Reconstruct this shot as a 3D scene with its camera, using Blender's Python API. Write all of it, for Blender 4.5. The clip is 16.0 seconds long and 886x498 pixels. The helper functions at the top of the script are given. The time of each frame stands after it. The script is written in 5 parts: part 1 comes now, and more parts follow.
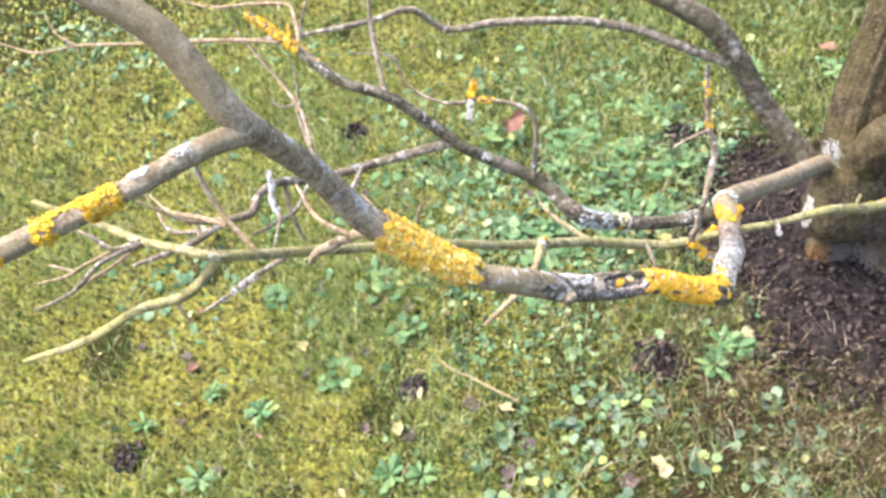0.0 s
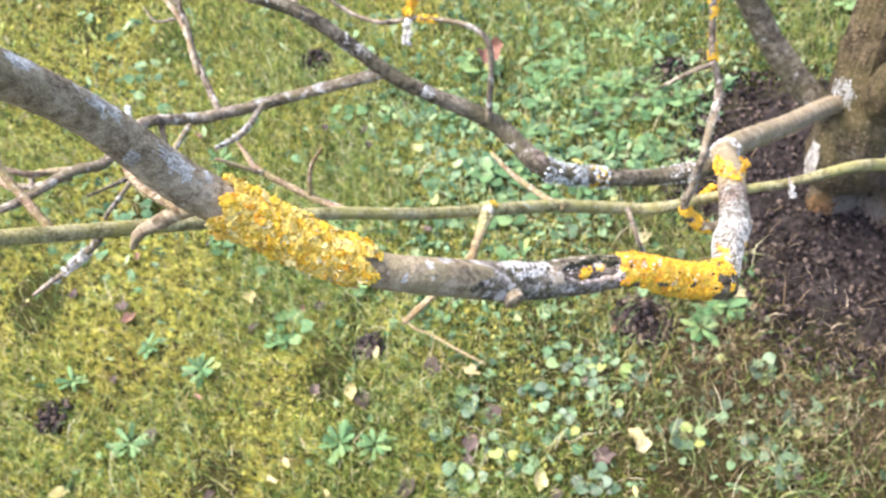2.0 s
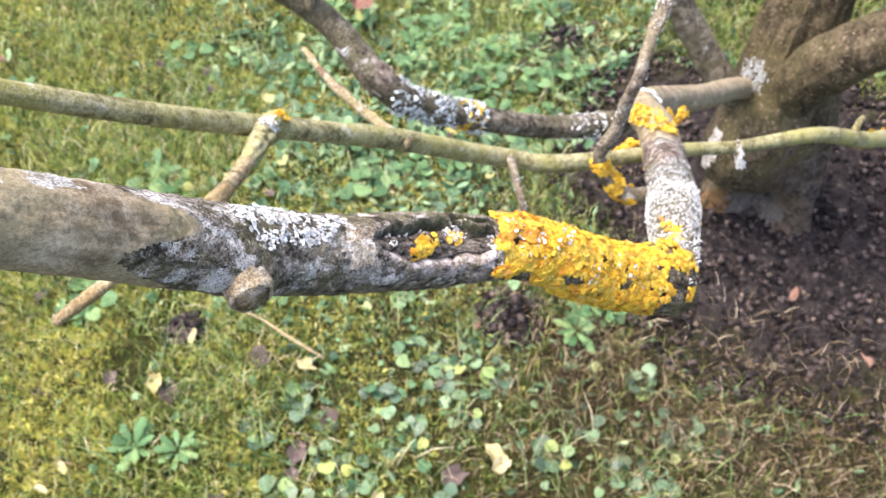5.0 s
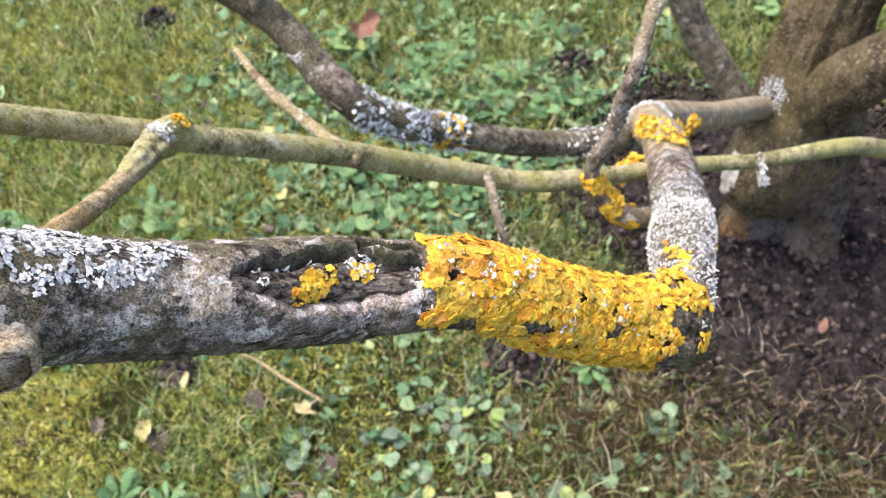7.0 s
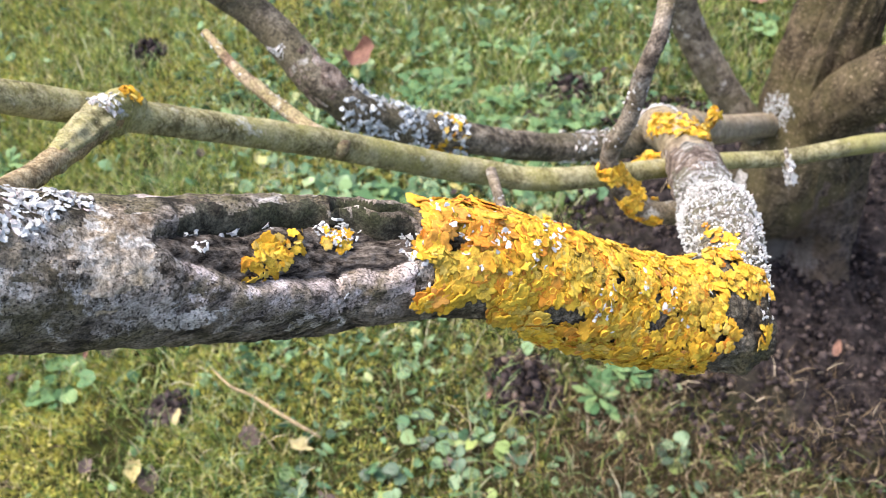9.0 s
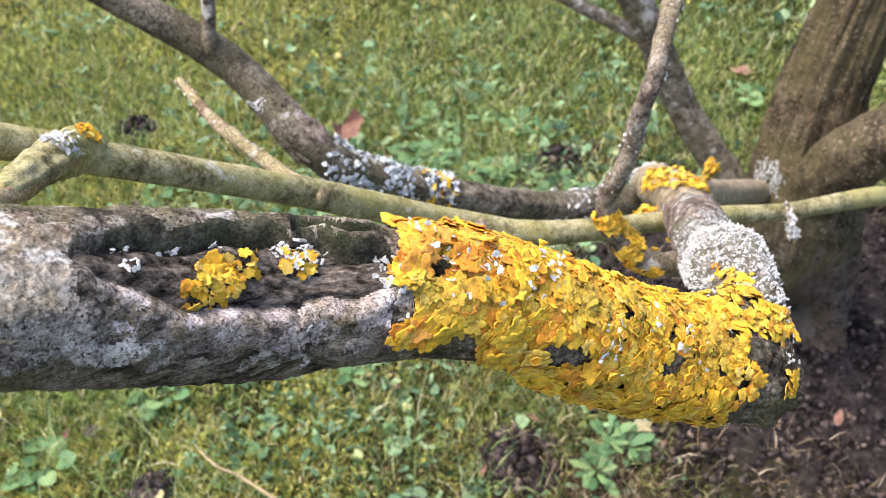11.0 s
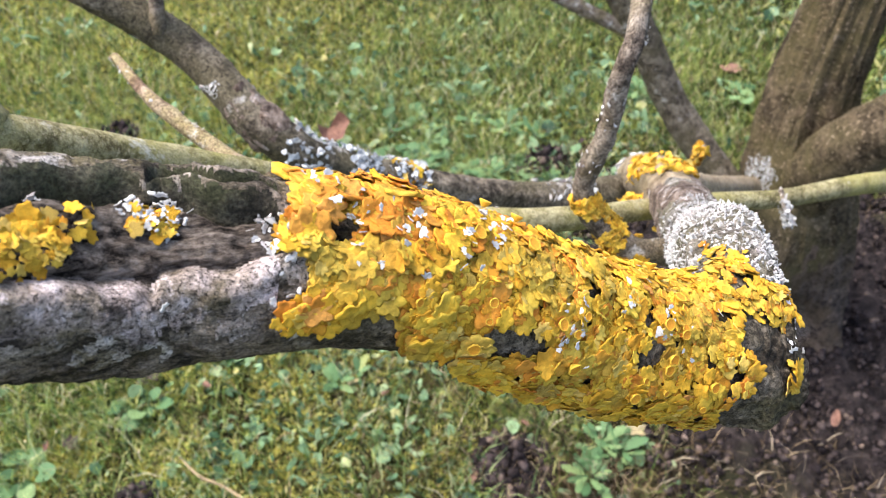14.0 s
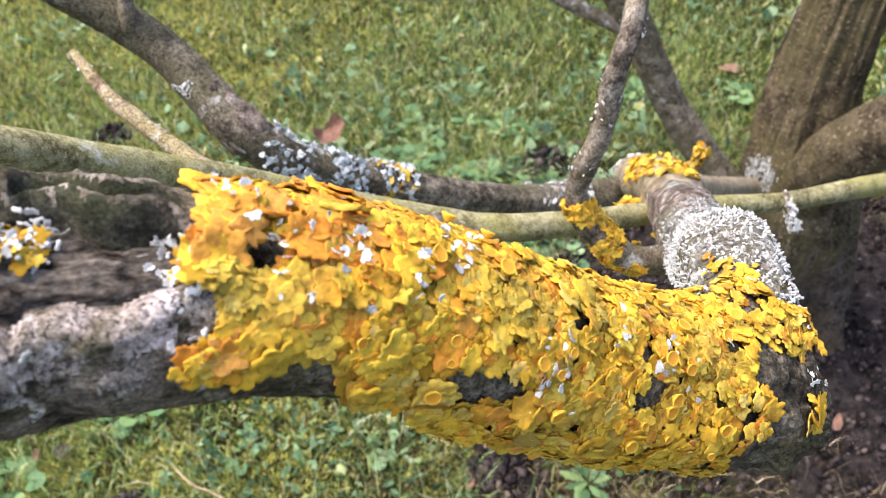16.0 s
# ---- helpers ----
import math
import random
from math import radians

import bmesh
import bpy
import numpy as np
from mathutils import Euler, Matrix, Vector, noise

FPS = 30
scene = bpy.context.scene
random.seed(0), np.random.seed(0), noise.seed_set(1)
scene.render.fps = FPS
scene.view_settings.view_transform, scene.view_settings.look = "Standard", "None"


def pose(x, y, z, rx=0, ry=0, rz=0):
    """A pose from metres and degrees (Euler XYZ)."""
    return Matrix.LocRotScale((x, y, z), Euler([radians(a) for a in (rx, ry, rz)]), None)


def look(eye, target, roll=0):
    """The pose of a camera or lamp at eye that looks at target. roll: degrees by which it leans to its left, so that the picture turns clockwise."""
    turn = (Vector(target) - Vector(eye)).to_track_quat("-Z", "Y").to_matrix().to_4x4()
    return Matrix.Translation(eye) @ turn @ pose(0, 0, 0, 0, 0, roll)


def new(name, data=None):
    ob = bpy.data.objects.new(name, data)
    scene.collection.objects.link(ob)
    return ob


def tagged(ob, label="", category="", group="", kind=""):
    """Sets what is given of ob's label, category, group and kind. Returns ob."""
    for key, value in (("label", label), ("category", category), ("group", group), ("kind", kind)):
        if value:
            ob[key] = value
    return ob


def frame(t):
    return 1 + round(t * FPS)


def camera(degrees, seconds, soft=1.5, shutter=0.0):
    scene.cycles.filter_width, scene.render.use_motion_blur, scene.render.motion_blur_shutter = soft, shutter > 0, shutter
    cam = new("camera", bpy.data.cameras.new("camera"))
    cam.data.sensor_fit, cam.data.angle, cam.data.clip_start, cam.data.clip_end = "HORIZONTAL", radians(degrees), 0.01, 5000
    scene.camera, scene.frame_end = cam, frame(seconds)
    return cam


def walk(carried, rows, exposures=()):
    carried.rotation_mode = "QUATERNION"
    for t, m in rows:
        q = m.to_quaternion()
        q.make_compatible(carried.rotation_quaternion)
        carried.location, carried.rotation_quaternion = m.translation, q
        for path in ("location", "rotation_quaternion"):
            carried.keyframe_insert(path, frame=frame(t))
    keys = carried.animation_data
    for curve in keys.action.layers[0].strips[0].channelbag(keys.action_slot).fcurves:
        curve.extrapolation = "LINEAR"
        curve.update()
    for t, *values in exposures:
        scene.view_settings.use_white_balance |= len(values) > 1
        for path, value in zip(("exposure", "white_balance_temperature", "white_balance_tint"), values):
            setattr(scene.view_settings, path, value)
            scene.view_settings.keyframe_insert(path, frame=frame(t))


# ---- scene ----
cam = camera(52.21, 16.0, soft=0.9, shutter=0.2)
cam.data.dof.use_dof, cam.data.dof.focus_distance, cam.data.dof.aperture_fstop = True, 0.135, 70.0
PATH = [
    (0, (0.03780, 0.02580, 1.64116), (0.0150, 1.4001, 0.1883), -10.32),
    (0.5, (0.04539, 0.05624, 1.59424), (0.0263, 1.3774, 0.0929), -9.45),
    (1, (0.06277, 0.11065, 1.55248), (0.0510, 1.4047, 0.0276), -8.47),
    (1.5, (0.06633, 0.15033, 1.52743), (0.0439, 1.4217, -0.0163), -8.62),
    (2, (0.09003, 0.17669, 1.50462), (0.0709, 1.4364, -0.0487), -9.27),
    (2.5, (0.09600, 0.19784, 1.47745), (0.0785, 1.4509, -0.0812), -9.48),
    (3, (0.11200, 0.22042, 1.45136), (0.0942, 1.4599, -0.1182), -9.54),
    (3.5, (0.11958, 0.25319, 1.38944), (0.1755, 1.4563, -0.2073), -5.46),
    (4, (0.13620, 0.27936, 1.35916), (0.3579, 1.4579, -0.2414), 3.87),
    (4.2, (0.13546, 0.29177, 1.34028), (0.3951, 1.4694, -0.2552), 5.55),
    (6.3, (0.16375, 0.37115, 1.23242), (0.3898, 1.6075, -0.3233), 3.50),
    (6.5, (0.16970, 0.37314, 1.22686), (0.3936, 1.6178, -0.3225), 2.91),
    (7, (0.17128, 0.37837, 1.22070), (0.3895, 1.6370, -0.3182), 2.47),
    (7.5, (0.17696, 0.38864, 1.20240), (0.3926, 1.6525, -0.3326), 2.24),
    (8, (0.18299, 0.39852, 1.19106), (0.3959, 1.6630, -0.3438), 2.10),
    (8.5, (0.17936, 0.40378, 1.18224), (0.3987, 1.6995, -0.3254), 1.73),
    (9, (0.17485, 0.39692, 1.17922), (0.4028, 1.7134, -0.3090), 1.42),
    (9.5, (0.17401, 0.40242, 1.17180), (0.4097, 1.7851, -0.2539), 1.23),
    (9.7, (0.17316, 0.40312, 1.16958), (0.4167, 1.8000, -0.2409), 1.22),
    (12, (0.18361, 0.40675, 1.15540), (0.4509, 1.8421, -0.2114), 1.07),
    (12.5, (0.18562, 0.40722, 1.15637), (0.4562, 1.8427, -0.2097), 0.92),
    (13, (0.18850, 0.40974, 1.14946), (0.4601, 1.8489, -0.2125), 0.76),
    (13.5, (0.19123, 0.41338, 1.14047), (0.4656, 1.8525, -0.2210), 0.73),
    (14, (0.19063, 0.42049, 1.13537), (0.4695, 1.8594, -0.2254), 0.81),
    (14.5, (0.19479, 0.42525, 1.12667), (0.4769, 1.8656, -0.2319), 0.78),
    (15, (0.19594, 0.42582, 1.12585), (0.4774, 1.8624, -0.2368), 0.67),
    (15.5, (0.19609, 0.42808, 1.12680), (0.4786, 1.8629, -0.2375), 0.68),
    (16, (0.19816, 0.43534, 1.12370), (0.4799, 1.8764, -0.2342), 0.64),
]
walk(cam, [(t, look(eye, target, roll)) for t, eye, target, roll in PATH],
     [(0.0, 1.97), (1.0, 1.92), (4.2, 1.92), (6.3, 1.45), (9.7, 1.46), (11.8, 1.42), (16.0, 1.38)])

# ---- light ----
world = bpy.data.worlds.new("sky")
scene.world = world
world.use_nodes = True
wn = world.node_tree.nodes
sky = wn.new("ShaderNodeTexSky")
sky.sky_type = "NISHITA"
sky.sun_disc = False
sky.sun_elevation, sky.sun_rotation = radians(62), radians(-70)
sky.air_density, sky.dust_density = 1.0, 4.0
world.node_tree.links.new(sky.outputs[0], wn["Background"].inputs[0])
wn["Background"].inputs[1].default_value = 0.15
sun = new("sun", bpy.data.lights.new("sun", "SUN"))
sun.data.energy, sun.data.angle, sun.data.color = 1.5, radians(35), (1.0, 0.95, 0.87)
sun.matrix_world = look((-0.9, 1.3, 3.0), (0.2, 0.9, 0.4))

# ---- materials ----


def nodes_of(name, rough=0.8, spec=0.25):
    mat = bpy.data.materials.new(name)
    mat.use_nodes = True
    nt = mat.node_tree
    b = nt.nodes["Principled BSDF"]
    b.inputs["Roughness"].default_value = rough
    b.inputs["Specular IOR Level"].default_value = spec
    return mat, nt, b


def noise_node(nt, scale, detail=4.0, rough=0.6, stretch=None, coord="Object"):
    tc = nt.nodes.new("ShaderNodeTexCoord")
    n = nt.nodes.new("ShaderNodeTexNoise")
    n.inputs["Scale"].default_value, n.inputs["Detail"].default_value, n.inputs["Roughness"].default_value = scale, detail, rough
    out = tc.outputs[coord]
    if stretch:
        mp = nt.nodes.new("ShaderNodeMapping")
        mp.inputs["Scale"].default_value = stretch
        nt.links.new(out, mp.inputs[0])
        out = mp.outputs[0]
    nt.links.new(out, n.inputs["Vector"])
    return n.outputs["Fac"]


def ramp(nt, fac, stops):
    r = nt.nodes.new("ShaderNodeValToRGB")
    while len(r.color_ramp.elements) < len(stops):
        r.color_ramp.elements.new(0.5)
    for e, (p, c) in zip(r.color_ramp.elements, stops):
        e.position, e.color = p, (*c, 1)
    nt.links.new(fac, r.inputs[0])
    return r.outputs[0]


def mix(nt, fac, a, b, mode="MIX"):
    m = nt.nodes.new("ShaderNodeMix")
    m.data_type, m.blend_type = "RGBA", mode
    for k, v in ((0, fac), (6, a), (7, b)):
        if isinstance(v, (int, float)):
            m.inputs[k].default_value = v
        elif isinstance(v, tuple):
            m.inputs[k].default_value = (*v, 1)
        else:
            nt.links.new(v, m.inputs[k])
    return m.outputs[2]


def bump(nt, b, height, strength, distance):
    n = nt.nodes.new("ShaderNodeBump")
    n.inputs["Strength"].default_value, n.inputs["Distance"].default_value = strength, distance
    nt.links.new(height, n.inputs["Height"])
    nt.links.new(n.outputs[0], b.inputs["Normal"])


def island(nt):
    return nt.nodes.new("ShaderNodeNewGeometry").outputs["Random Per Island"]


def single(nt):
    return nt.nodes.new("ShaderNodeObjectInfo").outputs["Random"]


def bark(name, dark, mid, pale, crust, crust_at, big, fine, algae=None, bump_d=0.0008, soot=0.7, fleck=None, gritty=0.75, along=None):
    """Bark: fine grain, broad blotches, crusts of pale lichen and a film of algae."""
    mat, nt, b = nodes_of(name, 0.85, 0.2)
    grain = noise_node(nt, fine, 8, 0.75, along)
    broad = noise_node(nt, fine * 0.22, 5, 0.65)
    col = ramp(nt, grain, [(0.43, dark), (0.5, mid), (0.57, pale)])
    col = mix(nt, 0.5, col, ramp(nt, broad, [(0.43, dark), (0.5, mid), (0.58, pale)]))
    blot = noise_node(nt, big, 4, 0.6)
    if algae:
        col = mix(nt, ramp(nt, blot, [(0.45, (0, 0, 0)), (0.6, (0.7, 0.7, 0.7))]), col, algae)
    blot2 = noise_node(nt, big * 1.7, 7, 0.7, (1.0, 1.2, 0.9))
    col = mix(nt, ramp(nt, blot2, [(crust_at - 0.02, (0, 0, 0)), (crust_at + 0.04, (0.85, 0.85, 0.85))]), col, crust)
    dirt = noise_node(nt, big * 2.3, 7, 0.75, along or (0.8, 1.0, 1.3))
    col = mix(nt, ramp(nt, dirt, [(0.36, (soot,) * 3), (0.47, (0, 0, 0))]), col, dark)
    speck = noise_node(nt, fine * 2.6, 4, 0.7)
    col = mix(nt, ramp(nt, speck, [(0.39, (soot,) * 3), (0.45, (0, 0, 0))]), col, dark)
    grit = noise_node(nt, fine * 3.7, 3, 0.7)
    col = mix(nt, gritty, col, ramp(nt, grit, [(0.36, (0.35, 0.33, 0.31)), (0.5, (1.0, 1.0, 1.0)), (0.62, (1.5, 1.48, 1.46))]), "MULTIPLY")
    relief = mix(nt, 0.35, mix(nt, 0.5, grain, broad), grit)
    if fleck:
        # small raised pores
        pore = ramp(nt, noise_node(nt, fleck[1], 2, 0.5), [(0.62, (0, 0, 0)), (0.67, (0.8, 0.8, 0.8))])
        col = mix(nt, pore, col, fleck[0])
        relief = mix(nt, 0.3, relief, pore)
    nt.links.new(col, b.inputs["Base Color"])
    bump(nt, b, relief, 1.0, bump_d)
    return mat


def leafy(name, stops, rough=0.6, spec=0.3, picker=island, patch=40.0, trans=0.0, drift=None, grain=0.0, deep=0.6):
    """Thin growth whose pieces differ in colour, each a little blotched; trans: the share of light let through;
    drift: a second colour that takes over in broad patches (colour, scale, amount); grain: fine relief."""
    mat, nt, b = nodes_of(name, rough, spec)
    col = ramp(nt, picker(nt), stops)
    if drift:
        col = mix(nt, ramp(nt, noise_node(nt, drift[1], 3, 0.55), [(0.45, (0, 0, 0)), (0.6, (drift[2],) * 3)]), col, drift[0])
    n = noise_node(nt, patch, 4, 0.65)
    col = mix(nt, deep, col, ramp(nt, n, [(0.38, (0.45, 0.42, 0.4)), (0.58, (1.3, 1.25, 1.2))]), "MULTIPLY")
    nt.links.new(col, b.inputs["Base Color"])
    if grain:
        bump(nt, b, noise_node(nt, grain, 4, 0.6), 0.8, 0.0004)
    if trans:
        t, m = nt.nodes.new("ShaderNodeBsdfTranslucent"), nt.nodes.new("ShaderNodeMixShader")
        nt.links.new(col, t.inputs[0])
        m.inputs[0].default_value = trans
        nt.links.new(b.outputs[0], m.inputs[1])
        nt.links.new(t.outputs[0], m.inputs[2])
        nt.links.new(m.outputs[0], nt.nodes["Material Output"].inputs[0])
    return mat


BARK_LIMB = bark("limb_bark", (0.02, 0.016, 0.012), (0.19, 0.155, 0.125), (0.48, 0.42, 0.38), (0.62, 0.57, 0.54), 0.555, 55, 640, (0.16, 0.135, 0.07), 0.0012, 0.92, along=(0.4, 1.0, 1.0))
BARK_LIP = bark("canker_lip_bark", (0.025, 0.02, 0.017), (0.26, 0.21, 0.19), (0.58, 0.49, 0.475), (0.68, 0.6, 0.6), 0.56, 90, 700, (0.16, 0.13, 0.07), 0.0009, 0.85, along=(0.4, 1.0, 1.0))
# dark blotches, and shade put into the colour of the limb's underside
BARK_DARK = bark("dark_shaded_limb_bark", (0.016, 0.013, 0.01), (0.15, 0.118, 0.09), (0.34, 0.285, 0.24), (0.44, 0.4, 0.37), 0.64, 40, 600, (0.1, 0.09, 0.045), 0.0014, 0.6, along=(0.4, 1.0, 1.0))
BARK_RUST = bark("rusty_bark", (0.03, 0.016, 0.008), (0.17, 0.09, 0.04), (0.3, 0.18, 0.09), (0.3, 0.25, 0.2), 0.7, 14, 200, (0.13, 0.09, 0.04), 0.003, 0.5)
SCAR = bark("pale_bark_scar", (0.12, 0.1, 0.085), (0.46, 0.42, 0.39), (0.62, 0.58, 0.55), (0.68, 0.65, 0.62), 0.6, 40, 240, None, 0.001, 0.4)
BARK_END = bark("weathered_bark", (0.018, 0.014, 0.01), (0.1, 0.08, 0.056), (0.28, 0.235, 0.18), (0.42, 0.4, 0.35), 0.66, 60, 420, (0.11, 0.095, 0.045), 0.0016)
BARK_BRANCH = bark("branch_bark", (0.024, 0.019, 0.014), (0.14, 0.113, 0.083), (0.31, 0.262, 0.205), (0.48, 0.45, 0.42), 0.6, 26, 260, (0.11, 0.095, 0.055), 0.0012)
BARK_UPPER = bark("upper_limb_bark", (0.13, 0.095, 0.062), (0.29, 0.225, 0.155), (0.44, 0.36, 0.265), (0.52, 0.48, 0.42), 0.64, 34, 300, (0.26, 0.21, 0.12), 0.0007, 0.3, gritty=0.35)
# dark green-black lip bark that also carries the shade of groove and crack
BARK_BLACK = bark("dark_shaded_lip_bark", (0.012, 0.01, 0.008), (0.055, 0.05, 0.035), (0.15, 0.135, 0.1), (0.2, 0.18, 0.15), 0.66, 70, 620, (0.05, 0.055, 0.025), 0.0008, 0.5)
BARK_COLLAR = bark("torn_reddish_bark", (0.05, 0.033, 0.026), (0.17, 0.122, 0.095), (0.36, 0.29, 0.245), (0.55, 0.5, 0.48), 0.58, 60, 500, None, 0.0012, 0.8)
CRUST = bark("pale_lichen_crust", (0.16, 0.135, 0.11), (0.4, 0.37, 0.34), (0.58, 0.55, 0.52), (0.64, 0.62, 0.6), 0.56, 90, 500, None, 0.0005, 0.5)
BARK_GREYED = bark("greyed_lichened_bark", (0.04, 0.033, 0.026), (0.2, 0.175, 0.15), (0.4, 0.37, 0.34), (0.58, 0.56, 0.55), 0.57, 90, 600, (0.15, 0.135, 0.08), 0.001, 0.7)
BAND = bark("pale_tan_bark", (0.09, 0.065, 0.045), (0.36, 0.29, 0.22), (0.55, 0.48, 0.41), (0.62, 0.58, 0.54), 0.58, 90, 480, (0.34, 0.25, 0.14), 0.0008, 0.7)
BARK_GREEN = bark("green_twig_bark", (0.09, 0.075, 0.033), (0.29, 0.255, 0.125), (0.44, 0.4, 0.24), (0.52, 0.5, 0.42), 0.64, 38, 420, (0.32, 0.29, 0.1), 0.0008, 0.4, ((0.42, 0.36, 0.22), 900), 0.4)
BARK_TAN = bark("olive_tan_twig_bark", (0.1, 0.07, 0.04), (0.34, 0.25, 0.14), (0.5, 0.41, 0.27), (0.54, 0.5, 0.44), 0.62, 60, 420, (0.3, 0.2, 0.09), 0.0006, 0.5)
BARK_RED = bark("young_twig_bark", (0.11, 0.065, 0.042), (0.3, 0.205, 0.14), (0.46, 0.37, 0.27), (0.55, 0.52, 0.46), 0.6, 55, 330, (0.26, 0.22, 0.1), 0.0006)
BARK_TRUNK = bark("trunk_bark", (0.016, 0.011, 0.006), (0.075, 0.056, 0.033), (0.165, 0.125, 0.08), (0.26, 0.23, 0.2), 0.68, 9, 170, (0.1, 0.083, 0.036), 0.004, 0.5, ((0.3, 0.23, 0.16), 210), 0.5)
BARK_STRING = bark("stringy_bark", (0.02, 0.014, 0.011), (0.11, 0.08, 0.065), (0.24, 0.18, 0.145), (0.3, 0.26, 0.23), 0.66, 20, 190, (0.1, 0.07, 0.04), 0.004, 0.6)
BARK_TWIG = bark("grey_twig_bark", (0.05, 0.038, 0.03), (0.21, 0.165, 0.13), (0.4, 0.34, 0.28), (0.56, 0.53, 0.49), 0.575, 40, 330, (0.17, 0.135, 0.075), 0.0008, 0.5)
WOOD_DEAD, nt_, b_ = nodes_of("dead_wood", 0.9, 0.1)
g_ = noise_node(nt_, 700, 7, 0.78, (0.3, 1.0, 1.0))
nt_.links.new(ramp(nt_, g_, [(0.4, (0.014, 0.011, 0.009)), (0.49, (0.105, 0.083, 0.068)), (0.58, (0.24, 0.2, 0.17)), (0.66, (0.4, 0.345, 0.31))]), b_.inputs["Base Color"])
bump(nt_, b_, g_, 1.0, 0.001)

YELLOWS = [(0.0, (0.62, 0.28, 0.03)), (0.25, (0.7, 0.39, 0.035)), (0.6, (0.78, 0.49, 0.05)), (0.85, (0.68, 0.47, 0.06)), (0.96, (0.76, 0.52, 0.14)), (1.0, (0.6, 0.43, 0.1))]
ORANGES = [(0.0, (0.6, 0.22, 0.03)), (0.5, (0.68, 0.29, 0.04)), (0.85, (0.64, 0.32, 0.06)), (1.0, (0.56, 0.26, 0.07))]
PALES = [(0.0, (0.7, 0.48, 0.08)), (0.5, (0.75, 0.55, 0.15)), (0.85, (0.72, 0.58, 0.26)), (1.0, (0.6, 0.5, 0.3))]
OLIVE = ((0.42, 0.32, 0.07), 120, 0.5)
LICHEN_PALE = leafy("pale_yellow_lichen_mass", PALES, 0.8, 0.15, island, 500, 0, None, 900)
LICHEN_PIECE = leafy("yellow_lichen_lobe", YELLOWS, 0.8, 0.15, single, 500, 0, None, 900)
LICHEN_MASS = leafy("yellow_lichen_mass", YELLOWS, 0.8, 0.15, island, 500, 0, OLIVE, 900)
LICHEN_ORANGE = leafy("orange_lichen_mass", ORANGES, 0.8, 0.15, island, 500, 0, None, 900)
GREYS = [(0, (0.4, 0.4, 0.41)), (0.3, (0.58, 0.585, 0.59)), (0.85, (0.66, 0.67, 0.68)), (1, (0.54, 0.46, 0.46))]
BLUES = [(0, (0.32, 0.35, 0.38)), (0.5, (0.54, 0.58, 0.62)), (1, (0.7, 0.73, 0.76))]
GREY_PIECE = leafy("grey_lichen_lobe", GREYS, 0.85, 0.15, single, 400)
CUP_RIM = leafy("lichen_cup_rim", [(0, (0.74, 0.5, 0.06)), (1, (0.72, 0.42, 0.05))], 0.7, 0.2, single, 500)
CUP_DISC = leafy("lichen_cup_disc", [(0, (0.66, 0.26, 0.02)), (1, (0.72, 0.34, 0.03))], 0.6, 0.3, single, 500)
GREY_MASS = leafy("grey_lichen_mass", GREYS, 0.85, 0.15, island, 400)
BLUE_MASS = leafy("blue_grey_lichen_mass", BLUES, 0.85, 0.15, island, 400)
GRASS = leafy("grass_blades", [(0, (0.02, 0.035, 0.008)), (0.27, (0.085, 0.15, 0.03)), (0.57, (0.26, 0.36, 0.08)), (0.83, (0.52, 0.57, 0.185)), (0.93, (0.66, 0.6, 0.31)), (1, (0.76, 0.67, 0.5))], 0.45, 0.4, island, 45, 0.35, deep=0.9)
MOSS = leafy("moss_sprigs", [(0, (0.3, 0.285, 0.06)), (0.35, (0.52, 0.51, 0.115)), (0.8, (0.72, 0.7, 0.2)), (1, (0.78, 0.68, 0.38))], 0.8, 0.15, island, 50, 0.3, ((0.42, 0.36, 0.1), 7, 0.45), deep=0.7)
GREEN_MOSS = leafy("green_moss_sprigs", [(0, (0.045, 0.06, 0.018)), (0.4, (0.12, 0.165, 0.04)), (0.8, (0.26, 0.32, 0.085)), (1, (0.38, 0.3, 0.15))], 0.8, 0.15, island, 75, 0.3, deep=1.0)
LONG_GRASS = leafy("long_grass_blades", [(0, (0.05, 0.1, 0.03)), (0.4, (0.14, 0.24, 0.07)), (0.75, (0.32, 0.42, 0.16)), (0.93, (0.56, 0.57, 0.32)), (1, (0.74, 0.66, 0.48))], 0.4, 0.5, island, 30, 0.3)
STRAW = leafy("dry_grass_blades", [(0, (0.016, 0.011, 0.007)), (0.45, (0.05, 0.034, 0.019)), (0.74, (0.18, 0.125, 0.068)), (0.91, (0.42, 0.315, 0.19)), (1, (0.7, 0.6, 0.45))], 0.7, 0.2, island, 20, 0.2)
STALK = leafy("dry_stalk", [(0, (0.26, 0.195, 0.11)), (1, (0.3, 0.235, 0.14))], 0.7, 0.2, single, 90)
LITTER = leafy("soil_crumbs", [(0, (0.014, 0.011, 0.012)), (0.6, (0.042, 0.033, 0.034)), (0.95, (0.1, 0.078, 0.074)), (1, (0.2, 0.15, 0.12))], 0.95, 0.1, island, 60)
WEED = leafy("weed_leaf", [(0, (0.06, 0.13, 0.05)), (0.4, (0.11, 0.22, 0.09)), (0.8, (0.17, 0.29, 0.12)), (0.97, (0.22, 0.33, 0.13)), (1, (0.33, 0.34, 0.11))], 0.55, 0.3, single, 70, 0.2)
WEED_MASS = leafy("weed_leaf_mass", [(0, (0.03, 0.075, 0.035)), (0.4, (0.1, 0.205, 0.1)), (0.85, (0.26, 0.4, 0.21)), (0.96, (0.38, 0.48, 0.26)), (1, (0.5, 0.45, 0.16))], 0.5, 0.4, island, 70, 0.25)
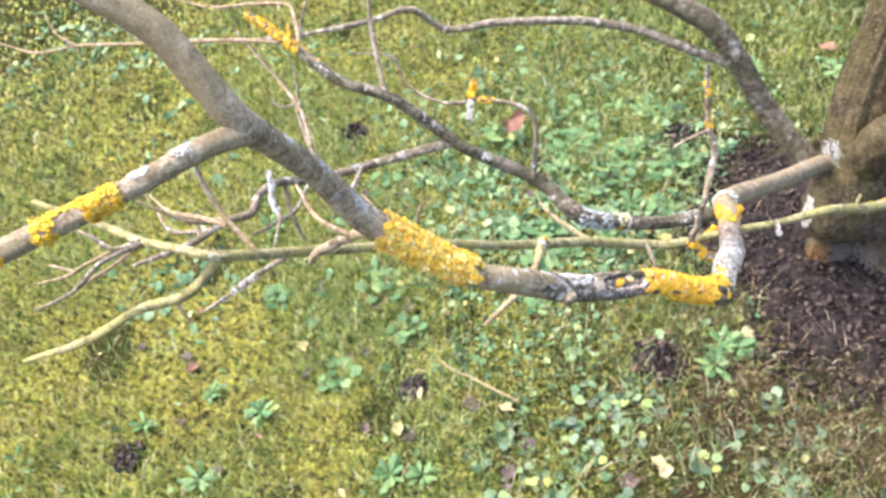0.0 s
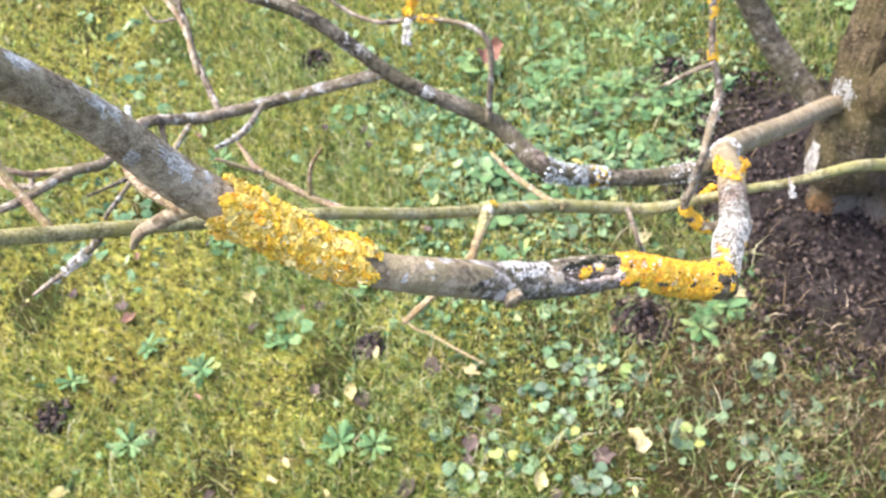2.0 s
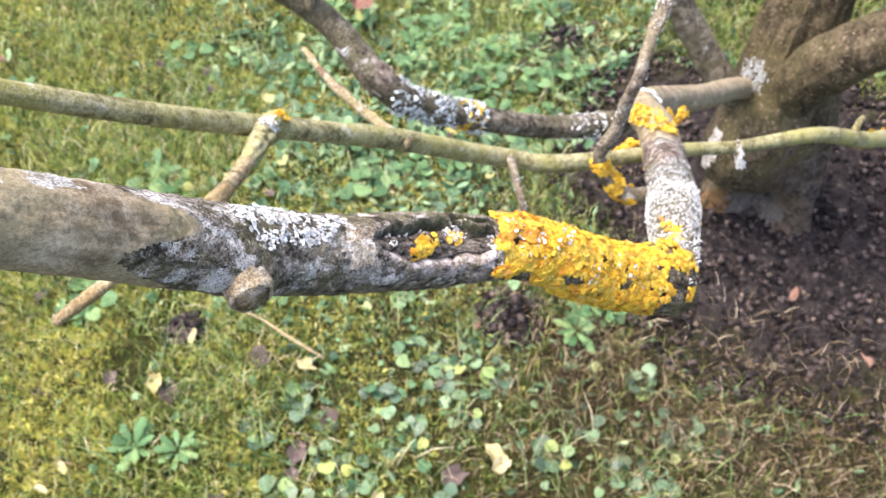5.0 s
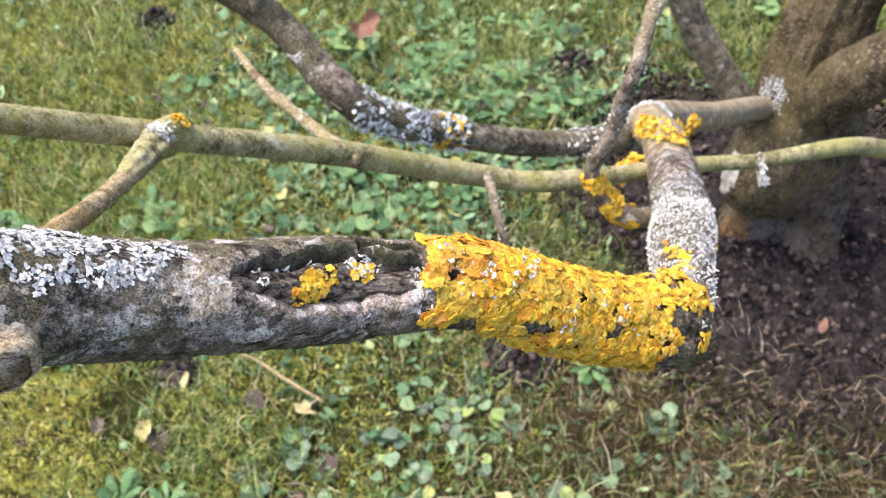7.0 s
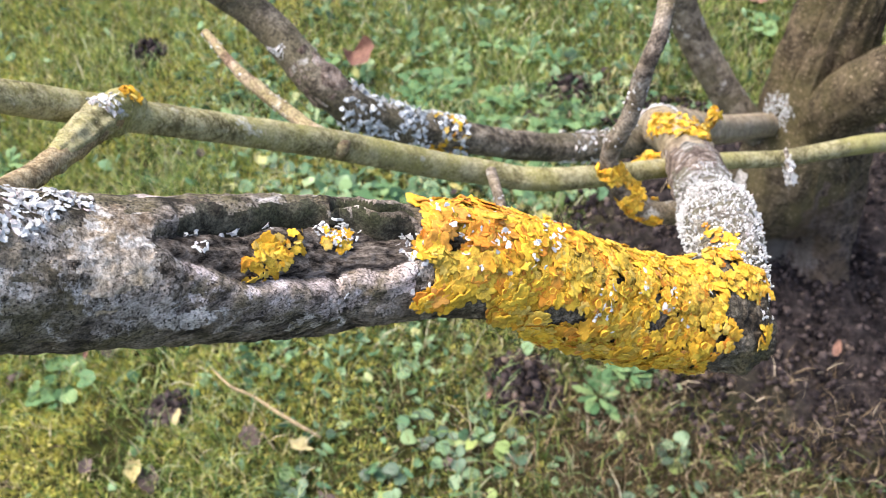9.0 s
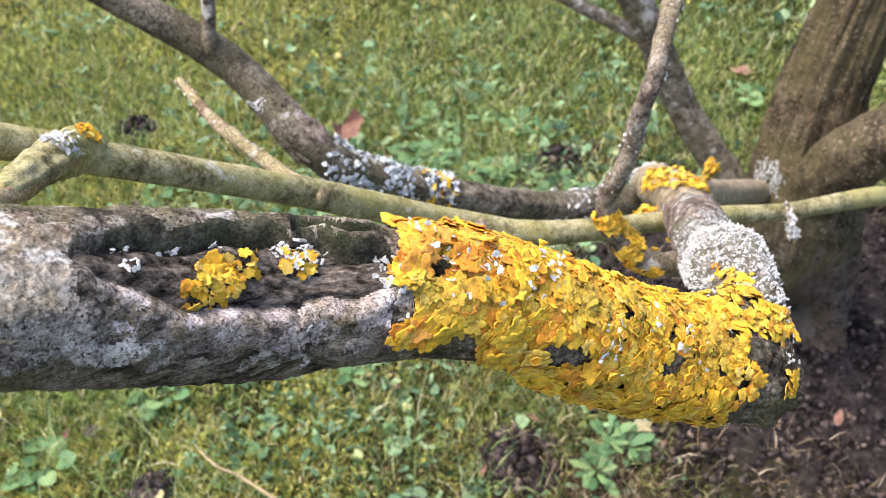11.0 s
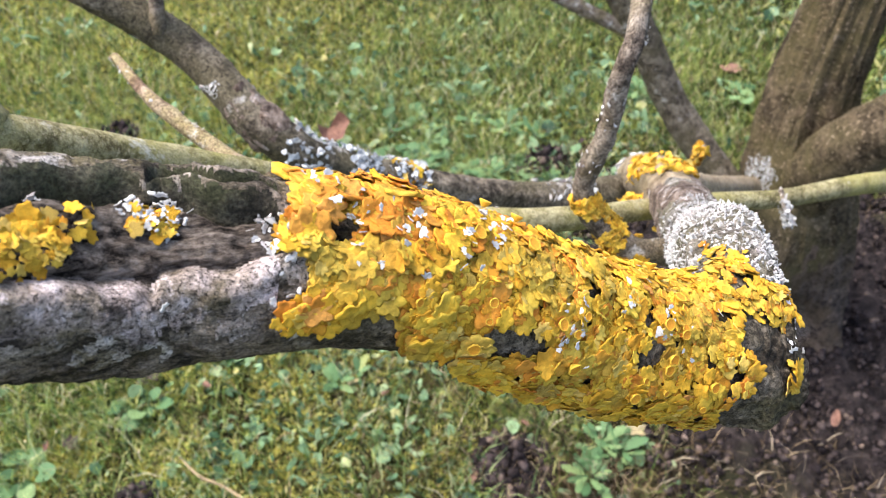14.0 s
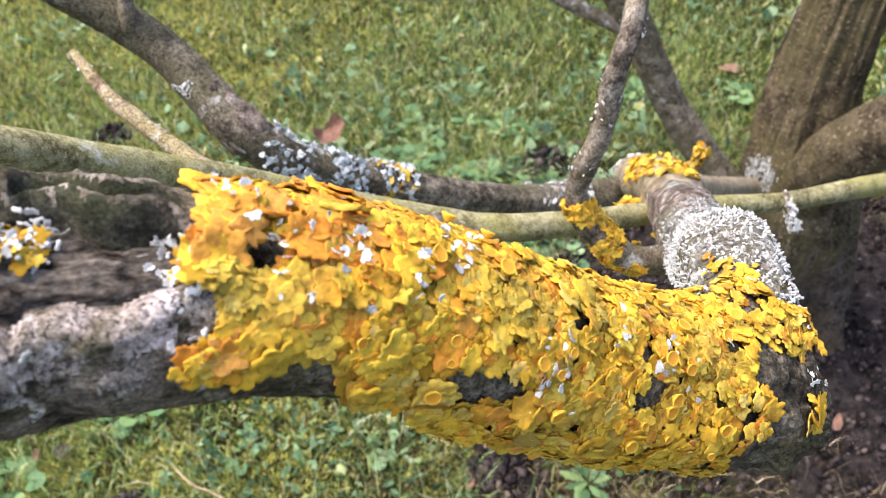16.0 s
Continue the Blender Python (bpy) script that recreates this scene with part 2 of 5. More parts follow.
IVY = leafy("ground_ivy_leaf", [(0, (0.045, 0.08, 0.05)), (0.4, (0.11, 0.18, 0.11)), (0.8, (0.2, 0.31, 0.16)), (0.93, (0.3, 0.4, 0.12)), (1, (0.45, 0.46, 0.14))], 0.45, 0.5, single, 90, 0.15)
DEAD_BROWN = leafy("dead_leaf_brown", [(0, (0.21, 0.115, 0.085)), (1, (0.26, 0.15, 0.115))], 0.8, 0.2, single, 60)
DEAD_DARK = leafy("dead_leaf_dark", [(0, (0.06, 0.042, 0.038)), (1, (0.1, 0.072, 0.066))], 0.7, 0.3, single, 60)
DEAD_PALE = leafy("dead_leaf_pale", [(0, (0.42, 0.36, 0.17)), (1, (0.46, 0.4, 0.24))], 0.75, 0.2, single, 60)
DEAD_PINK = leafy("dead_leaf_pink", [(0, (0.17, 0.09, 0.068)), (1, (0.22, 0.125, 0.096))], 0.75, 0.2, single, 60)

GROUND, nt_, b_ = nodes_of("lawn_earth", 0.95, 0.1)
a_ = noise_node(nt_, 3.0, 4, 0.6)
c_ = ramp(nt_, a_, [(0.35, (0.03, 0.036, 0.01)), (0.5, (0.055, 0.055, 0.016)), (0.65, (0.045, 0.036, 0.017))])
f_ = noise_node(nt_, 45.0, 6, 0.7)
c_ = mix(nt_, 0.7, c_, ramp(nt_, f_, [(0.36, (0.12, 0.11, 0.1)), (0.62, (1.5, 1.45, 1.2))]), "MULTIPLY")
# bare earth round the foot of the trunk
tc_ = nt_.nodes.new("ShaderNodeTexCoord")
vm_ = nt_.nodes.new("ShaderNodeVectorMath")
vm_.operation = "DISTANCE"
vm_.inputs[1].default_value = (1.0, 1.34, 0.0)
nt_.links.new(tc_.outputs["Object"], vm_.inputs[0])
ad_ = nt_.nodes.new("ShaderNodeMath")
ad_.operation = "MULTIPLY_ADD"
ad_.inputs[1].default_value = 0.35
nt_.links.new(noise_node(nt_, 9.0, 5, 0.65), ad_.inputs[0])
nt_.links.new(vm_.outputs["Value"], ad_.inputs[2])
soil_ = ramp(nt_, f_, [(0.35, (0.014, 0.011, 0.011)), (0.55, (0.042, 0.033, 0.032)), (0.7, (0.1, 0.078, 0.07))])
c_ = mix(nt_, ramp(nt_, ad_.outputs[0], [(0.5, (1, 1, 1)), (0.68, (0, 0, 0))]), c_, soil_)
nt_.links.new(c_, b_.inputs["Base Color"])
bump(nt_, b_, f_, 1.0, 0.02)

# ---- builders ----
rng = np.random.default_rng(11)
FRONT = np.array([0.0, -0.62, 0.78])


def thing(name, base, label, category, group="", kind=""):
    ob = new(name)
    ob.empty_display_size = 0.02
    ob.location = base
    return tagged(ob, label, category, group, kind)


def mesh_of(name, verts, faces, smooth=True):
    me = bpy.data.meshes.new(name)
    me.from_pydata([tuple(v) for v in verts], [], faces)
    if smooth:
        me.polygons.foreach_set("use_smooth", [True] * len(me.polygons))
    me.update()
    return me


def fast_mesh(name, verts, loops, sizes, smooth=True):
    """A big mesh from arrays: vertices, corner indices, corners per face."""
    me = bpy.data.meshes.new(name)
    me.vertices.add(len(verts))
    me.vertices.foreach_set("co", np.asarray(verts, np.float32).ravel())
    me.loops.add(len(loops))
    me.loops.foreach_set("vertex_index", np.asarray(loops, np.int32))
    starts = np.concatenate([[0], np.cumsum(sizes)[:-1]]).astype(np.int32)
    me.polygons.add(len(sizes))
    me.polygons.foreach_set("loop_start", starts)
    me.polygons.foreach_set("use_smooth", np.full(len(sizes), smooth))
    me.update(calc_edges=True)
    me.validate()
    return me


def part(name, me, material, parent, label="", kind="", place=None):
    ob = new(name, me)
    if material and not me.materials:
        me.materials.append(material)
    ob.parent = parent
    if place is not None:
        ob.matrix_basis = place
    return tagged(ob, label, "", "", kind)


def spline(pts, us):
    """Points of a Catmull-Rom curve through pts at the parameters us (0 to len - 1)."""
    p = np.asarray(pts, float)
    q = np.vstack([2 * p[0] - p[1], p, 2 * p[-1] - p[-2]])
    i = np.clip(np.floor(us).astype(int), 0, len(p) - 2)
    t = (np.asarray(us) - i)[:, None]
    a, b, c, d = q[i], q[i + 1], q[i + 2], q[i + 3]
    return 0.5 * (2 * b + (c - a) * t + (2 * a - 5 * b + 4 * c - d) * t ** 2 + (3 * b - a - 3 * c + d) * t ** 3)


class Bough:
    """A tapered, uneven, slightly crooked round bough: its surface as arrays and its mesh."""

    def __init__(self, pts, rads, us, sides, rough=0.05, knots=60.0, shape=None, steady=False, tip=True):
        self.us, self.pts, self.rads = np.asarray(us, float), pts, rads
        c = spline(pts, self.us)
        r = spline(np.asarray(rads)[:, None], self.us)[:, 0]
        t = np.gradient(c, axis=0)
        t /= np.linalg.norm(t, axis=1)[:, None]
        if steady:
            u = FRONT - (t @ FRONT)[:, None] * t
        else:
            u = np.zeros_like(t)
            g = FRONT - t[0] * (t[0] @ FRONT)
            for k in range(len(t)):
                g = g - t[k] * (t[k] @ g)
                g /= np.linalg.norm(g)
                u[k] = g
        u /= np.linalg.norm(u, axis=1)[:, None]
        v = np.cross(t, u)
        self.c, self.t, self.u, self.v = c, t, u, v
        self.phis = np.linspace(-math.pi, math.pi, sides, endpoint=False)
        n = u[:, None] * np.cos(self.phis)[None, :, None] + v[:, None] * np.sin(self.phis)[None, :, None]
        d = np.zeros(n.shape[:2])
        for i in range(len(c)):
            for j in range(sides):
                p = Vector(c[i] + n[i, j] * r[i])
                k = noise.fractal(p * knots, 1.0, 2.0, 4) * rough * r[i]
                # long ridges along the bough
                a = self.phis[j]
                k += noise.noise(Vector((math.cos(a) * 2.2, math.sin(a) * 2.2, self.us[i] * 0.9 + 7))) * rough * r[i] * 1.6
                if shape:
                    k += shape(self.us[i], math.degrees(a), p)
                d[i, j] = k
        self.s = c[:, None] + n * (r[:, None] + d)[:, :, None]
        du = np.gradient(self.s, axis=0)
        dv = np.roll(self.s, -1, 1) - np.roll(self.s, 1, 1)
        nn = np.cross(dv, du)
        nn /= np.linalg.norm(nn, axis=2)[:, :, None] + 1e-12
        nn *= np.where((nn * n).sum(2) < 0, -1, 1)[:, :, None]
        self.n = nn
        self.tip = tip

    def mesh(self, name, base, mats=(), pick=None):
        rows, sides = self.s.shape[:2]
        verts = [tuple(v) for v in (self.s.reshape(-1, 3) - np.array(base))]
        faces = []
        for i in range(rows - 1):
            for j in range(sides):
                k = (j + 1) % sides
                faces.append((i * sides + j, i * sides + k, (i + 1) * sides + k, (i + 1) * sides + j))
        for end, inner in ((0, 1), (rows - 1, rows - 2)):
            tipv = self.c[end] + (self.c[end] - self.c[inner]) * 0.5 - np.array(base)
            verts.append(tuple(tipv))
            for j in range(sides):
                a, b = end * sides + j, end * sides + (j + 1) % sides
                faces.append((b, a, len(verts) - 1) if end == 0 else (a, b, len(verts) - 1))
        me = mesh_of(name, verts, faces)
        for m in mats:
            me.materials.append(m)
        if pick:
            idx = np.zeros(len(me.polygons), np.int32)
            for i in range(rows - 1):
                for j in range(sides):
                    idx[i * sides + j] = pick(self.us[i], math.degrees(self.phis[j]))
            me.polygons.foreach_set("material_index", idx)
        return me

    def spots(self, n, ok, tries=40):
        """n random places (point, normal, along, u, phi) on the surface where ok(u, phi, point) holds."""
        out = []
        area = np.linalg.norm(np.gradient(self.c, axis=0), axis=1)
        cum = np.cumsum(area) / area.sum()
        for _ in range(n * tries):
            i = min(int(np.searchsorted(cum, rng.random())), len(self.c) - 2)
            j = int(rng.integers(len(self.phis)))
            a, b, k = rng.random(), rng.random(), (j + 1) % len(self.phis)
            mixed = lambda f: (f[i, j] * (1 - a) + f[i + 1, j] * a) * (1 - b) + (f[i, k] * (1 - a) + f[i + 1, k] * a) * b  # noqa: E731
            p = mixed(self.s)
            if ok(self.us[i], math.degrees(self.phis[j]), p):
                out.append((p, mixed(self.n), self.t[i], self.us[i], math.degrees(self.phis[j])))
                if len(out) >= n:
                    break
        return out


def even(pts, step):
    """Parameters along the curve about step apart."""
    p = np.asarray(pts)
    d = np.linalg.norm(np.diff(p, axis=0), axis=1)
    return np.concatenate([np.linspace(i, i + 1, max(2, int(l / step)), endpoint=False) for i, l in enumerate(d)] + [[len(p) - 1]])


def lobe_arrays(seed, scallop, fingers, curl, rings=(0.0, 0.4, 0.72, 0.92, 1.0), m=13):
    """A small fan-shaped thallus lobe of unit length along x, with a rounded, scalloped rim and a turned-down edge."""
    g = np.random.default_rng(seed)
    angs = np.linspace(-1.5, 1.5, m)
    ph = g.random() * 6
    edge = 1 + scallop * np.abs(np.cos(fingers * 0.5 * angs + ph)) + 0.12 * math.sin(ph) * angs / 1.5
    edge *= np.cos(angs * 0.45) ** 0.4 / (1 + scallop)
    verts, faces = [], []
    for k, r in enumerate((*rings, 0.97)):
        for a, e in zip(angs, edge):
            z = 0.12 * math.sin(r * 2.9) + curl * r ** 4 + 0.05 * math.sin(fingers * a + ph * 2) * r * r
            if k == len(rings):
                z -= 0.12
            verts.append((r * e * math.cos(a) - 0.25, r * e * math.sin(a) * 0.9, z))
    for k in range(len(rings)):
        for j in range(m - 1):
            faces.append((k * m + j, k * m + j + 1, (k + 1) * m + j + 1, (k + 1) * m + j)[::-1])
    return np.array(verts), faces


def frill_arrays(seed, m=28):
    """A leafy thallus piece of unit radius: rounded lobules all round, a ruffled face and a thick turned-down rim."""
    g = np.random.default_rng(seed)
    a = np.arange(m) * math.tau / m
    k, ph, ps = 5 + seed % 3, g.random() * 6, g.random() * 6
    edge = (0.5 + 0.5 * np.abs(np.cos(0.5 * k * a + ph + 0.8 * np.sin(a + ps) + 0.45 * np.sin(2 * a + ph))) ** 0.55) * (1 + 0.22 * np.cos(a + ps) + 0.07 * g.standard_normal(m))
    verts = [(0.0, 0.0, 0.06)]
    for i, r in enumerate((0.48, 0.86, 1.0, 0.94)):
        z = 0.05 + 0.10 * np.sin(2 * a + ps) * r * r + 0.05 * np.cos(k * a + 2 * ph) * r ** 3 + 0.05 * r ** 4 - 0.05 * (r == 1.0)
        if i == 3:
            z = z - 0.16
        verts += list(zip(r * edge * np.cos(a), r * edge * np.sin(a), z))
    faces = [(0, 1 + j, 1 + (j + 1) % m) for j in range(m)]
    faces += [(1 + i * m + j, 1 + (i + 1) * m + j, 1 + (i + 1) * m + (j + 1) % m, 1 + i * m + (j + 1) % m) for i in range(3) for j in range(m)]
    return np.array(verts), faces


def nub_arrays(seed):
    """A short blunt branchlet of crusty lichen, standing up."""
    g = np.random.default_rng(seed)
    m, v, x, y = 6, [], 0.0, 0.0
    for z, r in ((-0.3, 0.36), (0.35, 0.3), (0.75, 0.33), (1.15, 0.34), (1.3, 0.2)):
        v += [(x + r * math.cos(j * math.tau / m), y + r * math.sin(j * math.tau / m), z) for j in range(m)]
        x, y = x + g.normal(0, 0.14), y + g.normal(0, 0.14)
    v.append((x, y, 1.36))
    f = [(k * m + j, k * m + (j + 1) % m, (k + 1) * m + (j + 1) % m, (k + 1) * m + j) for k in range(4) for j in range(m)]
    f += [(4 * m + j, 4 * m + (j + 1) % m, 5 * m) for j in range(m)]
    return np.array(v), f


def granule_arrays(seed):
    """A lumpy little wart of lichen."""
    g = np.random.default_rng(seed)
    m = 7
    v = []
    for z, r in ((-0.2, 0.75), (0.25, 1.0), (0.7, 0.72)):
        w = 1 + 0.22 * g.standard_normal(m)
        v += [(r * w[j] * math.cos(j * math.tau / m + z), r * w[j] * math.sin(j * math.tau / m + z), z + 0.12 * g.standard_normal()) for j in range(m)]
    v.append((0, 0, 0.9))
    f = [(k * m + j, k * m + (j + 1) % m, (k + 1) * m + (j + 1) % m, (k + 1) * m + j) for k in range(2) for j in range(m)]
    f += [(2 * m + j, 2 * m + (j + 1) % m, 3 * m) for j in range(m)]
    return np.array(v), f


def cup_arrays(seed):
    """A shallow lichen cup: raised rim, sunken disc; returns rim and disc arrays."""
    g = np.random.default_rng(seed)
    m = 12
    w = 1 + 0.07 * g.standard_normal(m)
    ring = lambda r, z: [(r * w[j] * math.cos(j * math.tau / m), r * w[j] * math.sin(j * math.tau / m), z) for j in range(m)]  # noqa: E731
    rim = ring(0.35, -0.5) + ring(0.85, 0.0) + ring(1.02, 0.25) + ring(0.93, 0.33) + ring(0.78, 0.24)
    rf = [(k * m + j, k * m + (j + 1) % m, (k + 1) * m + (j + 1) % m, (k + 1) * m + j) for k in range(4) for j in range(m)]
    disc = ring(0.80, 0.235) + ring(0.45, 0.19) + [(0, 0, 0.18)]
    df = [(j, (j + 1) % m, m + (j + 1) % m, m + j) for j in range(m)] + [(m + j, m + (j + 1) % m, 2 * m) for j in range(m)]
    return (rim, rf), (disc, df)


def frame_at(p, n, along, spin, tilt, size):
    """A pose on a surface: x along the surface turned by spin, z out, lifted by tilt."""
    n = Vector(n).normalized()
    x = Vector(along)
    x = (x - n * x.dot(n)).normalized()
    m = Matrix((x, n.cross(x), n)).transposed().to_4x4()
    return Matrix.Translation(Vector(p)) @ m @ pose(0, 0, 0, 0, 0, spin) @ pose(0, 0, 0, 0, -tilt, 0) @ Matrix.Diagonal((size[0], size[1], size[2], 1))


def joined(name, placed, base):
    """One mesh out of many (arrays, pose) pairs."""
    vs, loops, sizes, off = [], [], [], 0
    for (v, f), m in placed:
        a = np.array(m)
        vs.append(v @ a[:3, :3].T + a[:3, 3] - np.array(base))
        for face in f:
            loops.extend(i + off for i in face)
            sizes.append(len(face))
        off += len(v)
    return fast_mesh(name, np.vstack(vs), loops, sizes)


LOBES = [frill_arrays(s) for s in range(16)]
NUBS = [nub_arrays(90 + s) for s in range(6)]
LOBE_MESHES = [mesh_of("lichen_lobe", v, f) for v, f in LOBES]
GRANULES = [granule_arrays(50 + s) for s in range(6)] + [lobe_arrays(50 + s, 0.5, 6, 0.25, (0.0, 0.6, 1.0), 11) for s in range(4)]
SPRIGS = [lobe_arrays(70 + s, 0.5, 7 + s % 3, 0.12, (0.0, 0.5, 0.85, 1.0), 13) for s in range(6)]
SPRIG_MESHES = [mesh_of("lichen_sprig", v, f) for v, f in SPRIGS]
CUPS = [[mesh_of("lichen_cup", *a) for a in cup_arrays(s)] for s in range(4)]


def lichen(name, spots, sizes, base, label, mass, templates, singles=24, flat=18, spread=16, lift=(0.0001, 0.0007), second=None, tip=None, squeeze=1.0):
    """A colony of overlapping lobes that hang like shingles: some as single pieces, the rest joined; second: another colour for some."""
    ob = thing(name, base, label, "lichen", "lichen colonies on the tree")
    yellow = templates is LOBES
    placed, other = [], []
    for k, (p, n, t, u, phi) in enumerate(spots):
        s = (sizes[0] + (sizes[1] - sizes[0]) * rng.random() ** (1.5 if yellow else 1)) * (1 if rng.random() > 0.12 else 1.35) * (tip(u, phi) if tip else 1)
        spin = rng.uniform(0, 360)
        heave = noise.noise(Vector(p) * 230) if yellow else 0.0
        m = frame_at(np.array(p) + np.array(n) * (rng.uniform(*lift) + 0.0012 * max(0.0, heave)), n, t, spin, rng.normal(flat + 6 * max(0.0, heave), spread), (s, s * rng.uniform(0.8, 1.25) * squeeze, s * rng.uniform(0.7, 1.2) * (0.4 if templates is GRANULES else 1)))
        if k < singles:
            pool = LOBE_MESHES if yellow else SPRIG_MESHES
            part("lobe", pool[int(rng.integers(len(pool)))], LICHEN_PIECE if yellow else GREY_PIECE, ob, place=Matrix.Translation(-Vector(base)) @ m)
        elif second and second[1](u, phi):
            other.append((templates[int(rng.integers(len(templates)))], m))
        else:
            placed.append((templates[int(rng.integers(len(templates)))], m))
    if placed:
        part("thallus", joined("thallus", placed, base), mass, ob, kind="stuff")
    if other:
        part("thallus", joined("thallus", other, base), second[0], ob, "orange-tinged thallus", kind="stuff")
    return ob


# ---- ground ----
def axis(lo, hi, step):
    near = np.arange(lo, hi + step / 2, step)
    far = np.array([0.1, 0.3, 0.7, 1.5, 3, 6, 12, 25, 50, 100, 200])
    return np.concatenate([lo - far[::-1], near, hi + far])


def soil_edge(x, y):
    """Distance inside (negative) or outside the bare patch round the trunk."""
    d = np.hypot((x - 1.02), (y - 1.33))
    a = np.arctan2(y - 1.33, x - 1.02)
    return d - (0.40 + 0.04 * np.sin(3 * a + 1) + 0.03 * np.sin(7 * a))


def height(x, y):
    z = 0.012 * np.sin(2.1 * x + 1.3) * np.cos(1.7 * y) + 0.006 * np.sin(7 * x + 2 * y) + 0.004 * np.sin(13 * y - 5 * x)
    return np.where(np.hypot(x, y - 1.4) < 6, z, 0)


gx, gy = axis(-2.2, 2.4, 0.025), axis(0.3, 3.6, 0.025)
X, Y = np.meshgrid(gx, gy)
Z = height(X, Y) + np.where(np.abs(X) < 3, rng.normal(0, 0.003, X.shape), 0)
Z += np.where(soil_edge(X, Y) < 0, rng.normal(0, 0.006, X.shape) + 0.012, 0)
nx, ny = len(gx), len(gy)
k = (np.arange(ny - 1)[:, None] * nx + np.arange(nx - 1)[None]).ravel()
ground = tagged(new("ground", fast_mesh("ground", np.stack([X, Y, Z], -1).reshape(-1, 3), np.stack([k, k + 1, k + nx + 1, k + nx], 1).ravel(), np.full(len(k), 4))), "mossy uneven lawn with bare dark earth under the tree", "lawn", kind="structure")
ground.data.materials.append(GROUND)


def blades(name, xy, tall, wide, lean, material, label, category, droop=0.5):
    """Many thin bent blades, each an island of its own."""
    n = len(xy)
    h, w = rng.uniform(*tall, n), rng.uniform(*wide, n)
    a, b = rng.uniform(0, math.tau, n), rng.uniform(0, math.tau, n)
    ln = rng.uniform(*lean, n)
    root = np.column_stack([xy, height(xy[:, 0], xy[:, 1]) - 0.002])
    out = np.column_stack([np.cos(a), np.sin(a), np.zeros(n)])
    side = np.column_stack([np.cos(b), np.sin(b), np.zeros(n)]) * (w / 2)[:, None]
    up = np.array([0, 0, 1.0])
    mid = root + (up * np.cos(ln * 0.5)[:, None] + out * np.sin(ln * 0.5)[:, None]) * (h * 0.55)[:, None]
    end = mid + (up * np.cos(ln * (1 + droop))[:, None] + out * np.sin(ln * (1 + droop))[:, None]) * (h * 0.45)[:, None]
    end[:, 2] = np.maximum(end[:, 2], root[:, 2] + 0.003)
    v = np.stack([root - side, root + side, mid + side * 0.8, mid - side * 0.8, end], 1).reshape(-1, 3)
    o = np.arange(n)[:, None] * 5
    loops = np.concatenate([o + [0, 1, 2, 3], o + [3, 2, 4]], 1).ravel()
    ob = tagged(new(name, fast_mesh(name, v, loops, np.tile([4, 3], n))), label, category, kind="stuff")
    ob.data.materials.append(material)
    return ob


def scatter(n, box, keep):
    out = []
    while sum(map(len, out)) < n:
        p = rng.uniform((box[0], box[1]), (box[2], box[3]), (n * 2, 2))
        out.append(p[keep(p[:, 0], p[:, 1])])
    return np.vstack(out)[:n]


def patchy(x, y, s, seed):
    """Smooth pseudo-random field in 0..1 from a few waves."""
    g = np.random.default_rng(seed)
    f = np.zeros_like(x)
    for _ in range(7):
        kx, ky, ph = g.normal(0, s), g.normal(0, s), g.uniform(0, 6.28)
        f += np.sin(kx * x + ky * y + ph)
    return 0.5 + f / 7


LAWN = (-1.9, -0.2, 2.2, 3.5)


def nearness(x, y):
    """Growth is built densely round the tree and on the lawn before it, and thins out evenly all round."""
    d = np.hypot((x - 0.15) / 1.15, (y - 1.45) / 1.05)
    return rng.random(x.shape) < np.clip(1.25 - 0.62 * d, 0.03, 1) ** 1.5


def cushion(x, y):
    """Where moss grows: cushions with gaps between them, and a few worn bare patches."""
    return (patchy(x, y, 140, 21) > 0.36 + 0.12 * np.clip((x + 0.1) * 2, 0, 1)) & (patchy(x, y, 14, 35) + 0.25 * rng.random(x.shape) < 0.98)


CLEAR = [(0.44, 1.145, 0.055), (0.543, 1.10, 0.055), (0.60, 1.13, 0.035), (-0.566, 1.036, 0.03), (-0.164, 0.964, 0.025), (-0.73, 1.11, 0.04), (0.255, 1.95, 0.04), (-0.19, 2.09, 0.045), (-0.44, 1.18, 0.035), (0.68, 1.83, 0.05), (-0.10, 1.17, 0.035), (0.30, 0.87, 0.04), (0.07, 0.93, 0.03)]


def clear(x, y):
    """False where rosettes and heaps of earth press the grass down."""
    keep = np.ones(x.shape, bool)
    for a, b, r in CLEAR:
        keep &= np.hypot(x - a, y - b) > r * (0.55 + 0.6 * rng.random(x.shape))
    return keep


def green(x, y):
    """How far growth reaches over the edge of the bare earth: close up behind the tree, thin and dry in front of it."""
    return np.clip(0.1 + soil_edge(x, y) * (2.5 + 5 * np.clip((y - 1.1) * 4, 0, 1) + 3 * np.clip((0.45 - x) * 4, 0, 1)), 0, 1) * clear(x, y)


